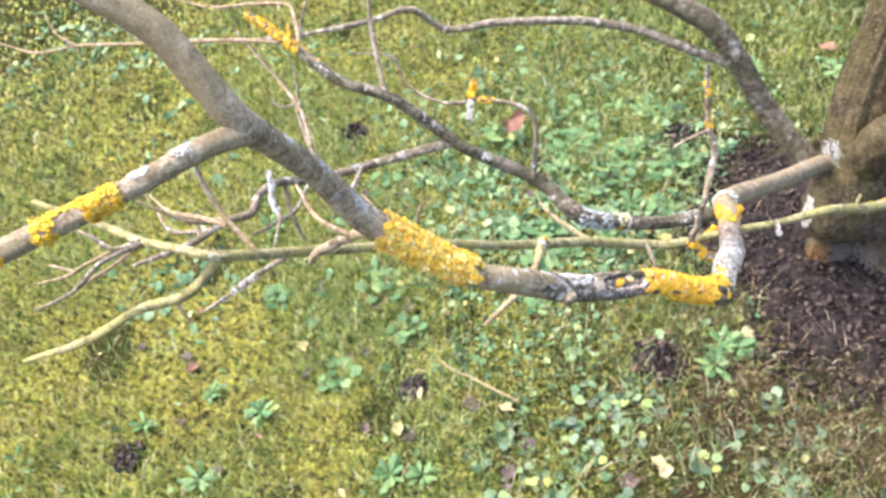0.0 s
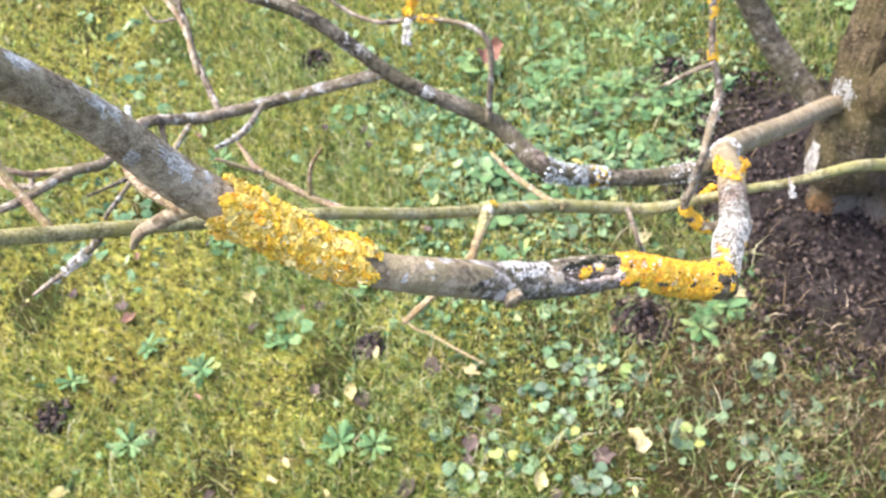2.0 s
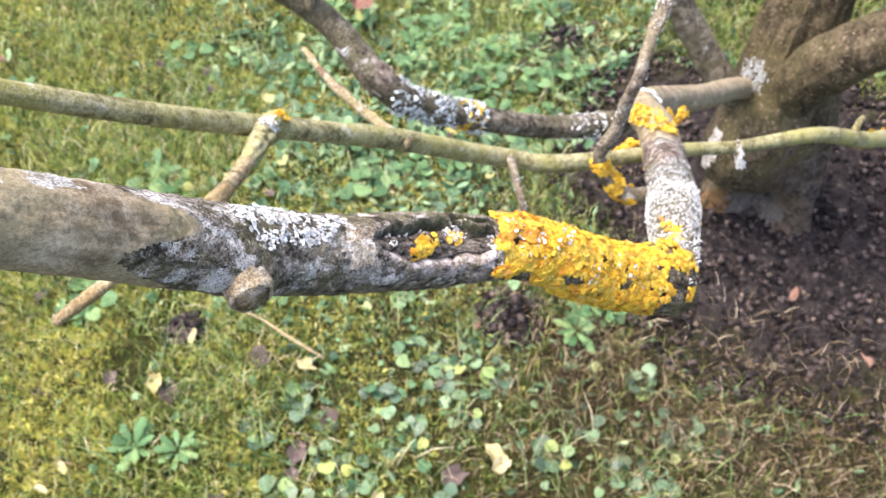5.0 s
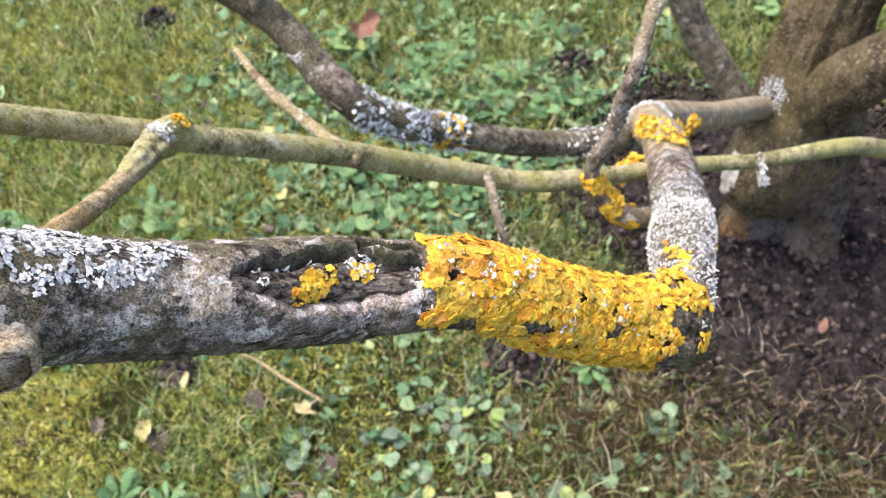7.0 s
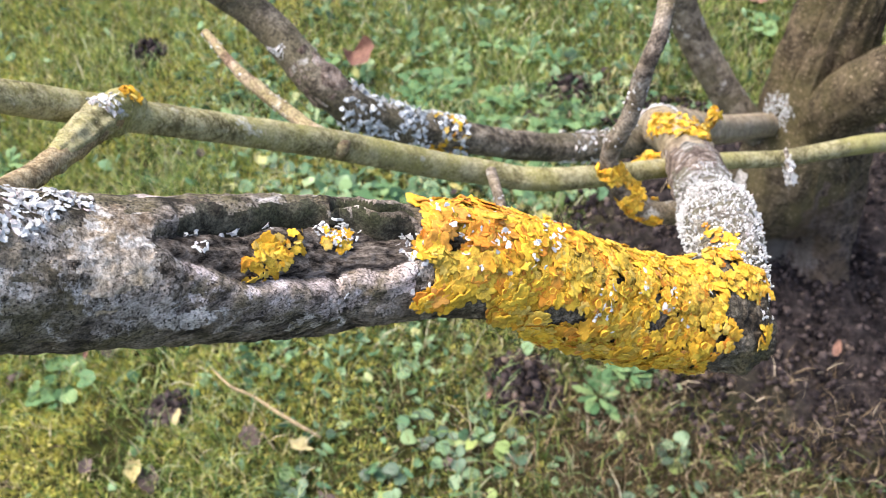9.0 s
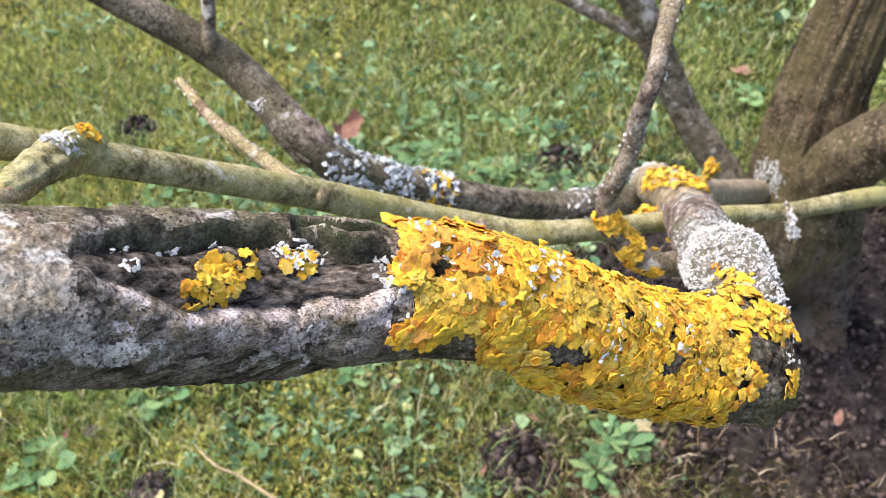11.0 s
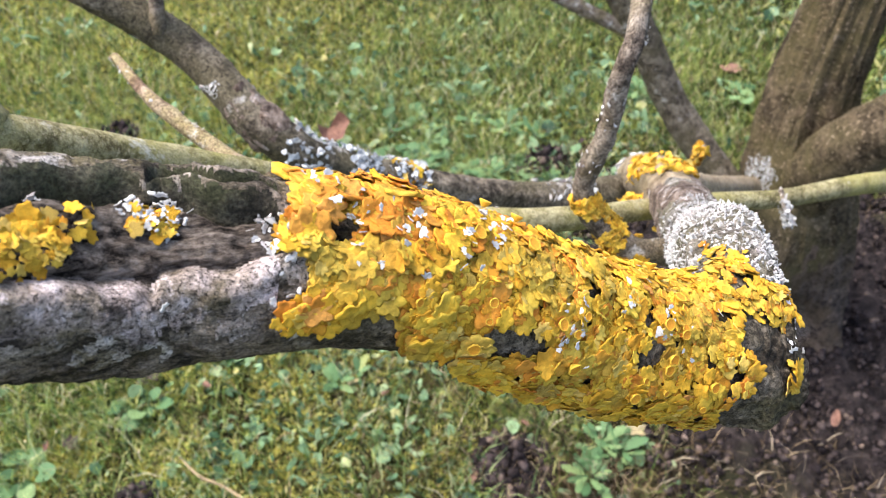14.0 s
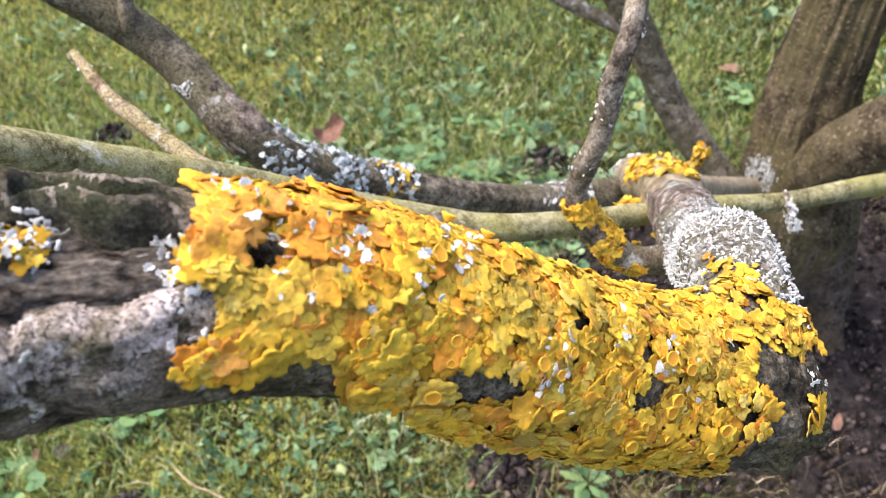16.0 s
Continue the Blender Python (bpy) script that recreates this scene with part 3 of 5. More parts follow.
blades("grass", scatter(150000, LAWN, lambda x, y: nearness(x, y) & (soil_edge(x, y) > 0.0) & (rng.random(x.shape) < np.clip(0.05 + 1.4 * patchy(x, y, 11, 1) ** 2 - 0.15 * (x < -0.15) + 0.3 * np.clip((y - 1.6) * 2, 0, 1), 0.05, 1)) & (rng.random(x.shape) < green(x, y))),
       (0.016, 0.052), (0.0011, 0.0027), (0.4, 1.35), GRASS, "short green lawn grass with moss between the blades", "grass", 0.15)
blades("moss", scatter(300000, LAWN, lambda x, y: nearness(x, y) & cushion(x, y) & (soil_edge(x, y) > 0.04) & (rng.random(x.shape) < np.clip(0.6 - 0.8 * x + 0.6 * (patchy(x, y, 26, 77) - 0.5) + 0.22 * np.clip((y - 1.6) * 2, 0, 1) - 0.3 * np.clip((1.3 - y) * 3, 0, 1) * (x > -0.2), 0.02, 1) * green(x, y))),
       (0.008, 0.02), (0.0018, 0.0040), (0.4, 1.5), MOSS, "yellow-green moss covering the lawn", "moss", 0.2)
blades("green_moss", scatter(190000, LAWN, lambda x, y: nearness(x, y) & cushion(x, y) & (soil_edge(x, y) > 0.02) & (rng.random(x.shape) < np.clip(0.5 + 0.7 * x - 0.6 * (patchy(x, y, 26, 77) - 0.5), 0.08, 1) * green(x, y))),
       (0.006, 0.018), (0.0018, 0.0040), (0.5, 1.6), GREEN_MOSS, "darker green moss under the thin grass", "moss", 0.2)
blades("far_grass", scatter(60000, (-5.0, -3.5, 5.2, 6.5), lambda x, y: (np.hypot((x - 0.15) / 1.15, (y - 1.45) / 1.05) > 0.9 + 0.5 * rng.random(x.shape)) & (soil_edge(x, y) > 0.1)),
       (0.02, 0.05), (0.006, 0.013), (0.7, 1.5), GRASS, "mossy lawn grass farther off", "grass", 0.3)
blades("far_moss", scatter(60000, (-5.0, -3.5, 5.2, 6.5), lambda x, y: (np.hypot((x - 0.15) / 1.15, (y - 1.45) / 1.05) > 0.8 + 0.5 * rng.random(x.shape)) & (soil_edge(x, y) > 0.1) & (rng.random(x.shape) < np.clip(0.6 - 0.3 * x, 0.25, 1))),
       (0.015, 0.03), (0.006, 0.014), (0.6, 1.5), MOSS, "yellow-green moss farther off in the lawn", "moss", 0.3)
blades("long_grass", scatter(12000, LAWN, lambda x, y: nearness(x, y) & clear(x, y) & (soil_edge(x, y) > 0.0) & (rng.random(x.shape) < np.clip(patchy(x, y, 9, 8) * 1.5 - 0.2 - 0.25 * (x < -0.35), 0.03, 1) * np.clip(soil_edge(x, y) * 3 + 0.1, 0.05, 1))),
       (0.04, 0.09), (0.0014, 0.0027), (0.7, 1.45), LONG_GRASS, "longer pale green grass blades lying over the moss", "grass", 0.08)
blades("dry_grass", scatter(30000, (0.2, 0.45, 1.9, 1.9), lambda x, y: (soil_edge(x, y) > -0.16) & (rng.random(x.shape) < np.exp(-np.abs(soil_edge(x, y) - 0.13) / 0.15) * np.clip(1.1 - (y - 1.0) * 2.2, 0.12, 1))),
       (0.02, 0.07), (0.0007, 0.0018), (0.9, 1.55), STRAW, "dry brown grass at the edge of the bare earth", "dry grass", 0.1)
blades("straw", scatter(16000, LAWN, lambda x, y: nearness(x, y) & (soil_edge(x, y) > 0.05)),
       (0.02, 0.07), (0.0009, 0.0020), (0.9, 1.5), STRAW, "scattered dead grass blades in the lawn", "dry grass", 0.1)

# ---- the tree ----
TRUNK_AT = (0.965, 1.374, 0.0)
tree = thing("tree", TRUNK_AT, "bare old fruit tree with lichen-covered limbs in a lawn", "tree")


def canker(u):
    """Lower and upper edge, in degrees round the limb, of the bare wood in the open canker."""
    w = 2.5 * math.sin(u * 11) + 1.5 * math.sin(u * 23 + 1)
    return (float(np.interp(u, (5.85, 6.1, 6.6, 7.0, 7.3, 7.5, 7.62), (4, -8, -13, -17, -12, 2, 20))) + w,
            float(np.interp(u, (5.85, 6.0, 6.4, 6.8, 7.1, 7.4, 7.55, 7.62), (10, 30, 41, 45, 43, 35, 26, 20))) + w)


def limb_shape(u, phi, p):
    """The open canker with its rolled lips, the pruned knot, a hole and the blunt end."""
    k = 0.00022 * noise.noise(p * 700) + 0.00016 * noise.noise(p * 1500)
    lo, hi = canker(u)
    e = min(1.0, max(0.0, (hi - lo) / 45))
    if e > 0:
        if lo < phi < hi:
            k -= 0.0014 * min(1, (phi - lo) / 5, (hi - phi) / 6) * e
            k += 0.0005 * noise.noise(Vector((u * 2.5, phi * 0.2, 3.0))) * e + 0.00025 * noise.noise(Vector((u * 4.0, phi * 0.7, 9.0))) * e
        k -= e * (0.0034 * math.exp(-((phi - hi + 2) / 4.5) ** 2) + 0.0016 * math.exp(-((phi - lo - 1) / 3.5) ** 2))
        k += e * (0.0013 * math.exp(-((phi - hi - 20) / 15) ** 2) + 0.0008 * math.exp(-((phi - lo + 11) / 8) ** 2))
        # a second crack that splits the upper lip
        k -= 0.0040 * math.exp(-((phi - hi - 15 + 14 * (u - 6.3)) / 3.2) ** 2) * max(0.0, 1 - abs(u - 6.3) / 0.42) ** 0.5
    # broken bark and charred pits under the colony's edge
    k -= 0.0011 * max(0.0, noise.noise(Vector((u * 3.0, phi * 0.05, 5.0)))) * math.exp(-((u - 6.15) / 0.4) ** 2 - ((phi + 52) / 22) ** 2)
    k -= 0.004 * math.exp(-((u - 5.6) / 0.10) ** 2 - ((phi - 16) / 9) ** 2)
    k += 0.0016 * math.exp(-((u - 8.25) / 0.16) ** 2 - ((phi + 40) / 38) ** 2)
    k += 0.0030 * math.exp(-((u - 1.25) / 0.5) ** 2 - ((phi - 66) / 26) ** 2) + 0.0050 * math.exp(-((u - 1.95) / 0.6) ** 2 - ((phi - 82) / 24) ** 2)
    if u < 1.9:
        k += noise.noise(p * 260) * 0.0011 + noise.noise(p * 850) * 0.0005
    return k


LIMB = [(0.2655, 0.508, 1.0125), (0.2605, 0.5072, 1.0162), (0.252, 0.507, 1.022), (0.236, 0.506, 1.030), (0.219, 0.503, 1.043), (0.200, 0.500, 1.057), (0.183, 0.497, 1.064), (0.165, 0.495, 1.068), (0.126, 0.478, 1.094), (0.079, 0.454, 1.142), (0.051, 0.447, 1.165), (0.017, 0.449, 1.196), (-0.016, 0.452, 1.232), (-0.039, 0.4435, 1.288), (-0.062, 0.412, 1.354)]
LIMB_R = [0.0068, 0.0092, 0.0100, 0.0104, 0.0100, 0.0094, 0.0103, 0.0112, 0.0108, 0.0098, 0.0090, 0.0094, 0.0099, 0.0082, 0.0086]
limb = Bough(LIMB, LIMB_R, np.concatenate([np.linspace(0, 5.9, 230), np.linspace(5.9, 7.8, 280)[1:], np.linspace(7.8, 8.6, 130)[1:], np.linspace(8.6, 14, 260)[1:]]), 200, 0.036, 240, limb_shape, True)


CRUSTS = ((12.3, 45, 0.17, 30), (12.95, 62, 0.13, 30), (13.5, 60, 0.1, 26), (9.2, 40, 0.06, 16), (12.6, -20, 0.06, 20), (11.97, 60, 0.05, 22), (8.95, 70, 0.1, 24), (9.6, -10, 0.05, 14))


def limb_skin(u, f):
    """Which surface lies where on the limb: bark, bare wood, weathered end, upper bark, lips of the canker, dark bark
    (blotches and painted underside shade), pale crusts, tan band, near-black lip edge.
    """
    lo, hi = canker(u)
    w = 5 * math.sin(u * 17 + f * 0.1) + 3 * math.sin(u * 41 + f * 0.23)
    n = noise.noise(Vector((u * 9, f * 0.07, 2.0))) + 0.6 * noise.noise(Vector((u * 24, f * 0.19, 6.0)))
    if u < 5.78:
        return 2
    if lo < f < hi - 3:
        return 1
    if u > 8.6 and any(math.hypot((u - a) / c, (f - b) / d) < 1 + 0.7 * n for a, b, c, d in CRUSTS):
        return 6
    if u + 0.12 * math.sin(f * 0.06) > 8.6:
        return 3
    if math.hypot((u - 7.69) / 0.10, (f - 14) / 36) < 1 + 0.7 * n:
        return 7
    if hi - lo > 25 and lo - 30 + w + 12 * n < f <= lo:
        return 4
    if math.hypot((u - 7.35) / 0.2, (f - 82) / 14) < 1 + 0.5 * n:
        return 4
    # dark lip edge; its near-black also paints overhang shade into groove and crack
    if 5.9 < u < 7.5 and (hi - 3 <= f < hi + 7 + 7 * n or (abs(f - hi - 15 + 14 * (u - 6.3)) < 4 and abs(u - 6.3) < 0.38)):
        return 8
    # underside bark coloured darker as shade; dark blotches and the upper lip share it
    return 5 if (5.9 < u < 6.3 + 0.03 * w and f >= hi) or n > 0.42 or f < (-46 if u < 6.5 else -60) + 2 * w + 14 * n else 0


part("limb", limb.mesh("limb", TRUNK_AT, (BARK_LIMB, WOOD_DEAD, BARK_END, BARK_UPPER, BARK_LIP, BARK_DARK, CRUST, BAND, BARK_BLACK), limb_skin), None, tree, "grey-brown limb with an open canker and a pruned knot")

BOUGHS = {}
i, j = int(np.argmin(np.abs(limb.us - 8.25))), int(np.argmin(np.abs(np.degrees(limb.phis) + 42)))
c, n = limb.c[i], limb.n[i, j]
stub = Bough([c + n * 0.006, c + n * 0.0115, c + n * 0.0145, c + n * 0.0158, c + n * 0.0152], [0.0072, 0.0057, 0.0056, 0.0046, 0.002], np.linspace(0, 4, 28), 40, 0.10, 260)
part("knot", stub.mesh("knot", TRUNK_AT), BAND, tree, "pale pruned stub")


def bough(name, key, pts, rads, mat, step, sides, label="", rough=0.07, knots=90):
    b = Bough(pts, rads, even(pts, step), sides, rough, knots)
    BOUGHS[key] = b
    part(name, b.mesh(name, TRUNK_AT), mat, tree, label)
    return b


HOLLOW = Vector((0.915, 1.298, 0.05))


def trunk_shape(u, phi, p):
    """Root flare, stringy ridges and the dark hollow low on the trunk."""
    a = math.radians(phi)
    k = 0.026 * max(0, 1.2 - u) ** 2 * (1 + 0.9 * math.sin(a * 4 + 0.6))
    k += 0.007 * noise.noise(Vector((math.cos(a) * 5, math.sin(a) * 5, u * 0.8))) + 0.003 * noise.noise(Vector((math.cos(a) * 14, math.sin(a) * 14, u * 1.2)))
    k += 0.004 * noise.noise(Vector((math.cos(a) * 30, math.sin(a) * 30, u * 1.5 + 3)))
    h = Vector((p.x - 0.86, p.y - 1.325, (p.z - 0.17) * 0.45)).length
    k += 0.072 * math.exp(-(h / 0.06) ** 2)
    return k - 0.075 * math.exp(-((Vector(p) - HOLLOW).length / 0.042) ** 2)


TRUNK = [(0.968, 1.380, -0.05), (0.965, 1.374, 0.10), (0.925, 1.365, 0.25), (0.905, 1.385, 0.40), (0.940, 1.420, 0.60), (1.000, 1.460, 0.87), (1.05, 1.50, 1.2), (1.09, 1.52, 1.6), (1.12, 1.53, 2.1)]
TRUNK_R = [0.105, 0.088, 0.084, 0.064, 0.05, 0.044, 0.038, 0.028, 0.008]
trunk = Bough(TRUNK, TRUNK_R, even(TRUNK, 0.01), 150, 0.05, 40, trunk_shape)
me = trunk.mesh("trunk", TRUNK_AT, (BARK_TRUNK, WOOD_DEAD, BARK_RUST, BARK_STRING))
for f in me.polygons:
    c = f.center + Vector(TRUNK_AT)
    near = noise.noise(c * 40) * 0.02
    f.material_index = 1 if (c - HOLLOW).length + near < 0.052 else 2 if (c - Vector((0.85, 1.30, 0.03))).length + near < 0.06 else 3 if c.z + 6 * near * 0.5 < 0.21 and c.x > 0.88 else 0
part("trunk", me, None, tree, "brown rough trunk with root flare and hollow")
# a pale scar where bark has come off
ok = np.linalg.norm((trunk.s - np.array((0.792, 1.322, 0.19))) * np.array((1.6, 1.6, 0.62)), axis=2) + np.array([[noise.noise(Vector(q) * 60) * 0.006 for q in row] for row in trunk.s]) < 0.030
verts, faces, ids = [], [], {}
for i, j in zip(*np.nonzero(ok[:-1])):
    corners = ((i, j), (i, (j + 1) % 150), (i + 1, (j + 1) % 150), (i + 1, j))
    for q in corners:
        if q not in ids:
            ids[q] = len(verts)
            verts.append(tuple(trunk.s[q] + trunk.n[q] * 0.003 - np.array(TRUNK_AT)))
    faces.append(tuple(ids[q] for q in corners))
if faces:
    part("bark_scar", mesh_of("bark_scar", verts, faces), SCAR, tree, "pale scar of bare wood")
bough("stem", "stem", [(0.905, 1.36, 0.25), (0.895, 1.30, 0.37), (0.925, 1.262, 0.455), (1.013, 1.252, 0.497), (1.117, 1.252, 0.526), (1.3, 1.25, 0.60), (1.5, 1.23, 0.78), (1.66, 1.2, 1.1), (1.75, 1.18, 1.5)], [0.05, 0.046, 0.043, 0.042, 0.041, 0.039, 0.034, 0.024, 0.008], BARK_TRUNK, 0.01, 48, "thick stem leaning out from the trunk", 0.06, 30)
ELBOW = [(0.90, 1.37, 0.26), (0.815, 1.336, 0.318), (0.599, 1.090, 0.543), (0.412, 0.860, 0.763), (0.357, 0.732, 0.868), (0.315, 0.620, 0.938), (0.282, 0.556, 0.995), (0.264, 0.511, 1.015)]
elbow = Bough(ELBOW, [0.022, 0.0175, 0.0152, 0.0136, 0.0116, 0.0118, 0.0102, 0.0066], even(ELBOW, 0.002), 64, 0.06, 90, lambda u, phi, p: (0.0006 * noise.noise(p * 420) if u > 3 else 0.0))
part("branch", elbow.mesh("branch", TRUNK_AT, (BARK_UPPER, BARK_END, BARK_COLLAR, BARK_GREYED), lambda u, f: 2 if 4.5 < u + 0.12 * math.sin(f * 0.05) + 0.05 * math.sin(f * 0.17) < 4.82 else 0 if u < 4.5 else 3 if u + 0.2 * math.sin(f * 0.06) < 6.6 else 1), None, tree, "branch rising from the trunk to the lichened limb")
mback = bough("branch", "m", [(0.40, 0.845, 0.778), (0.375, 0.802, 0.805), (0.295, 0.768, 0.838), (0.209, 0.743, 0.886), (0.179, 0.737, 0.913), (0.144, 0.766, 0.944), (0.089, 0.772, 0.985), (0.058, 0.775, 1.012), (0.004, 0.786, 1.071), (-0.049, 0.795, 1.101), (-0.087, 0.821, 1.132), (-0.124, 0.849, 1.156), (-0.131, 0.853, 1.159)],
              [0.0105, 0.0096, 0.0080, 0.0086, 0.0086, 0.0080, 0.0065, 0.0062, 0.0056, 0.0051, 0.0050, 0.0040, 0.002], BARK_BRANCH, 0.004, 32, "dark grey-brown kinked branch")
collar = Bough([(0.186, 0.7385, 0.906), (0.179, 0.738, 0.913), (0.171, 0.743, 0.920), (0.164, 0.749, 0.927)], [0.0082, 0.0090, 0.0089, 0.0078], np.linspace(0, 3, 50), 40, 0.12, 200)
part("bark_collar", collar.mesh("bark_collar", TRUNK_AT), BARK_COLLAR, tree, "torn reddish bark collar")
bough("branch", "e", [(0.86, 1.37, 0.26), (0.793, 1.362, 0.311), (0.712, 1.410, 0.419), (0.653, 1.432, 0.526), (0.602, 1.448, 0.610), (0.531, 1.471, 0.665), (0.44, 1.505, 0.72), (0.3, 1.56, 0.85), (0.2, 1.62, 1.05)], [0.028, 0.0245, 0.0225, 0.0220, 0.0215, 0.0205, 0.019, 0.014, 0.004], BARK_BRANCH, 0.01, 32, "dark bent branch", 0.06, 40)
bough("branch", "f", [(0.655, 1.431, 0.523), (0.5779, 1.4409, 0.5622), (0.5291, 1.4500, 0.5881), (0.4432, 1.4632, 0.6336), (0.335, 1.456, 0.677), (0.191, 1.453, 0.704), (0.095, 1.451, 0.710), (0.033, 1.452, 0.763), (-0.039, 1.441, 0.761), (-0.155, 1.437, 0.759), (-0.25, 1.43, 0.77)], [0.011, 0.0095, 0.009, 0.0084, 0.0080, 0.0073, 0.0068, 0.006, 0.005, 0.004, 0.002], BARK_TWIG, 0.008, 16, "thin pale branch")
cgreen = bough("branch", "c", [(1.15, 1.335, 0.58), (0.95, 1.08, 0.62), (0.765, 0.905, 0.695), (0.64, 0.818, 0.757), (0.556, 0.768, 0.802), (0.475, 0.728, 0.855), (0.404, 0.706, 0.872), (0.357, 0.694, 0.886), (0.273, 0.667, 0.911), (0.231, 0.660, 0.928), (0.175, 0.637, 0.969), (0.118, 0.598, 1.021), (0.074, 0.566, 1.064), (0.015, 0.532, 1.116), (-0.055, 0.500, 1.160), (-0.117, 0.460, 1.212), (-0.146, 0.470, 1.215), (-0.179, 0.490, 1.211), (-0.211, 0.517, 1.207), (-0.26, 0.54, 1.22)],
               [0.014, 0.012, 0.0095, 0.008, 0.0066, 0.0053, 0.0043, 0.0042, 0.0050, 0.0052, 0.0053, 0.0046, 0.0041, 0.0038, 0.0039, 0.0040, 0.0032, 0.0032, 0.0030, 0.002], BARK_GREEN, 0.004, 28, "smooth olive-green branch", 0.05, 110)
nbr = bough("branch", "n", [(0.058, 0.775, 1.012), (-0.024, 0.772, 1.004), (-0.093, 0.742, 1.021), (-0.126, 0.718, 1.046), (-0.141, 0.690, 1.057), (-0.144, 0.654, 1.069), (-0.162, 0.634, 1.083), (-0.193, 0.609, 1.086), (-0.24, 0.59, 1.09)], [0.0056, 0.0050, 0.0048, 0.0042, 0.0040, 0.0038, 0.0035, 0.0030, 0.002], BARK_TWIG, 0.004, 20, "grey side branch")
bough("branch", "up", [(-0.056, 0.418, 1.34), (-0.066, 0.412, 1.365), (-0.088, 0.422, 1.410), (-0.126, 0.430, 1.449), (-0.162, 0.446, 1.495), (-0.24, 0.48, 1.58), (-0.3, 0.52, 1.68), (-0.34, 0.56, 1.8)], [0.0086, 0.0085, 0.0083, 0.0083, 0.0082, 0.0076, 0.005, 0.002], BARK_UPPER, 0.004, 36, "upper limb going on from the fork")
arm = bough("branch", "arm", [(-0.058, 0.415, 1.345), (-0.08, 0.392, 1.357), (-0.108, 0.370, 1.360), (-0.153, 0.347, 1.359), (-0.200, 0.321, 1.363), (-0.246, 0.296, 1.372), (-0.32, 0.26, 1.40), (-0.42, 0.22, 1.42)], [0.0075, 0.0060, 0.0055, 0.0056, 0.0062, 0.0064, 0.005, 0.002], BARK_UPPER, 0.004, 32, "side branch with yellow lichen")

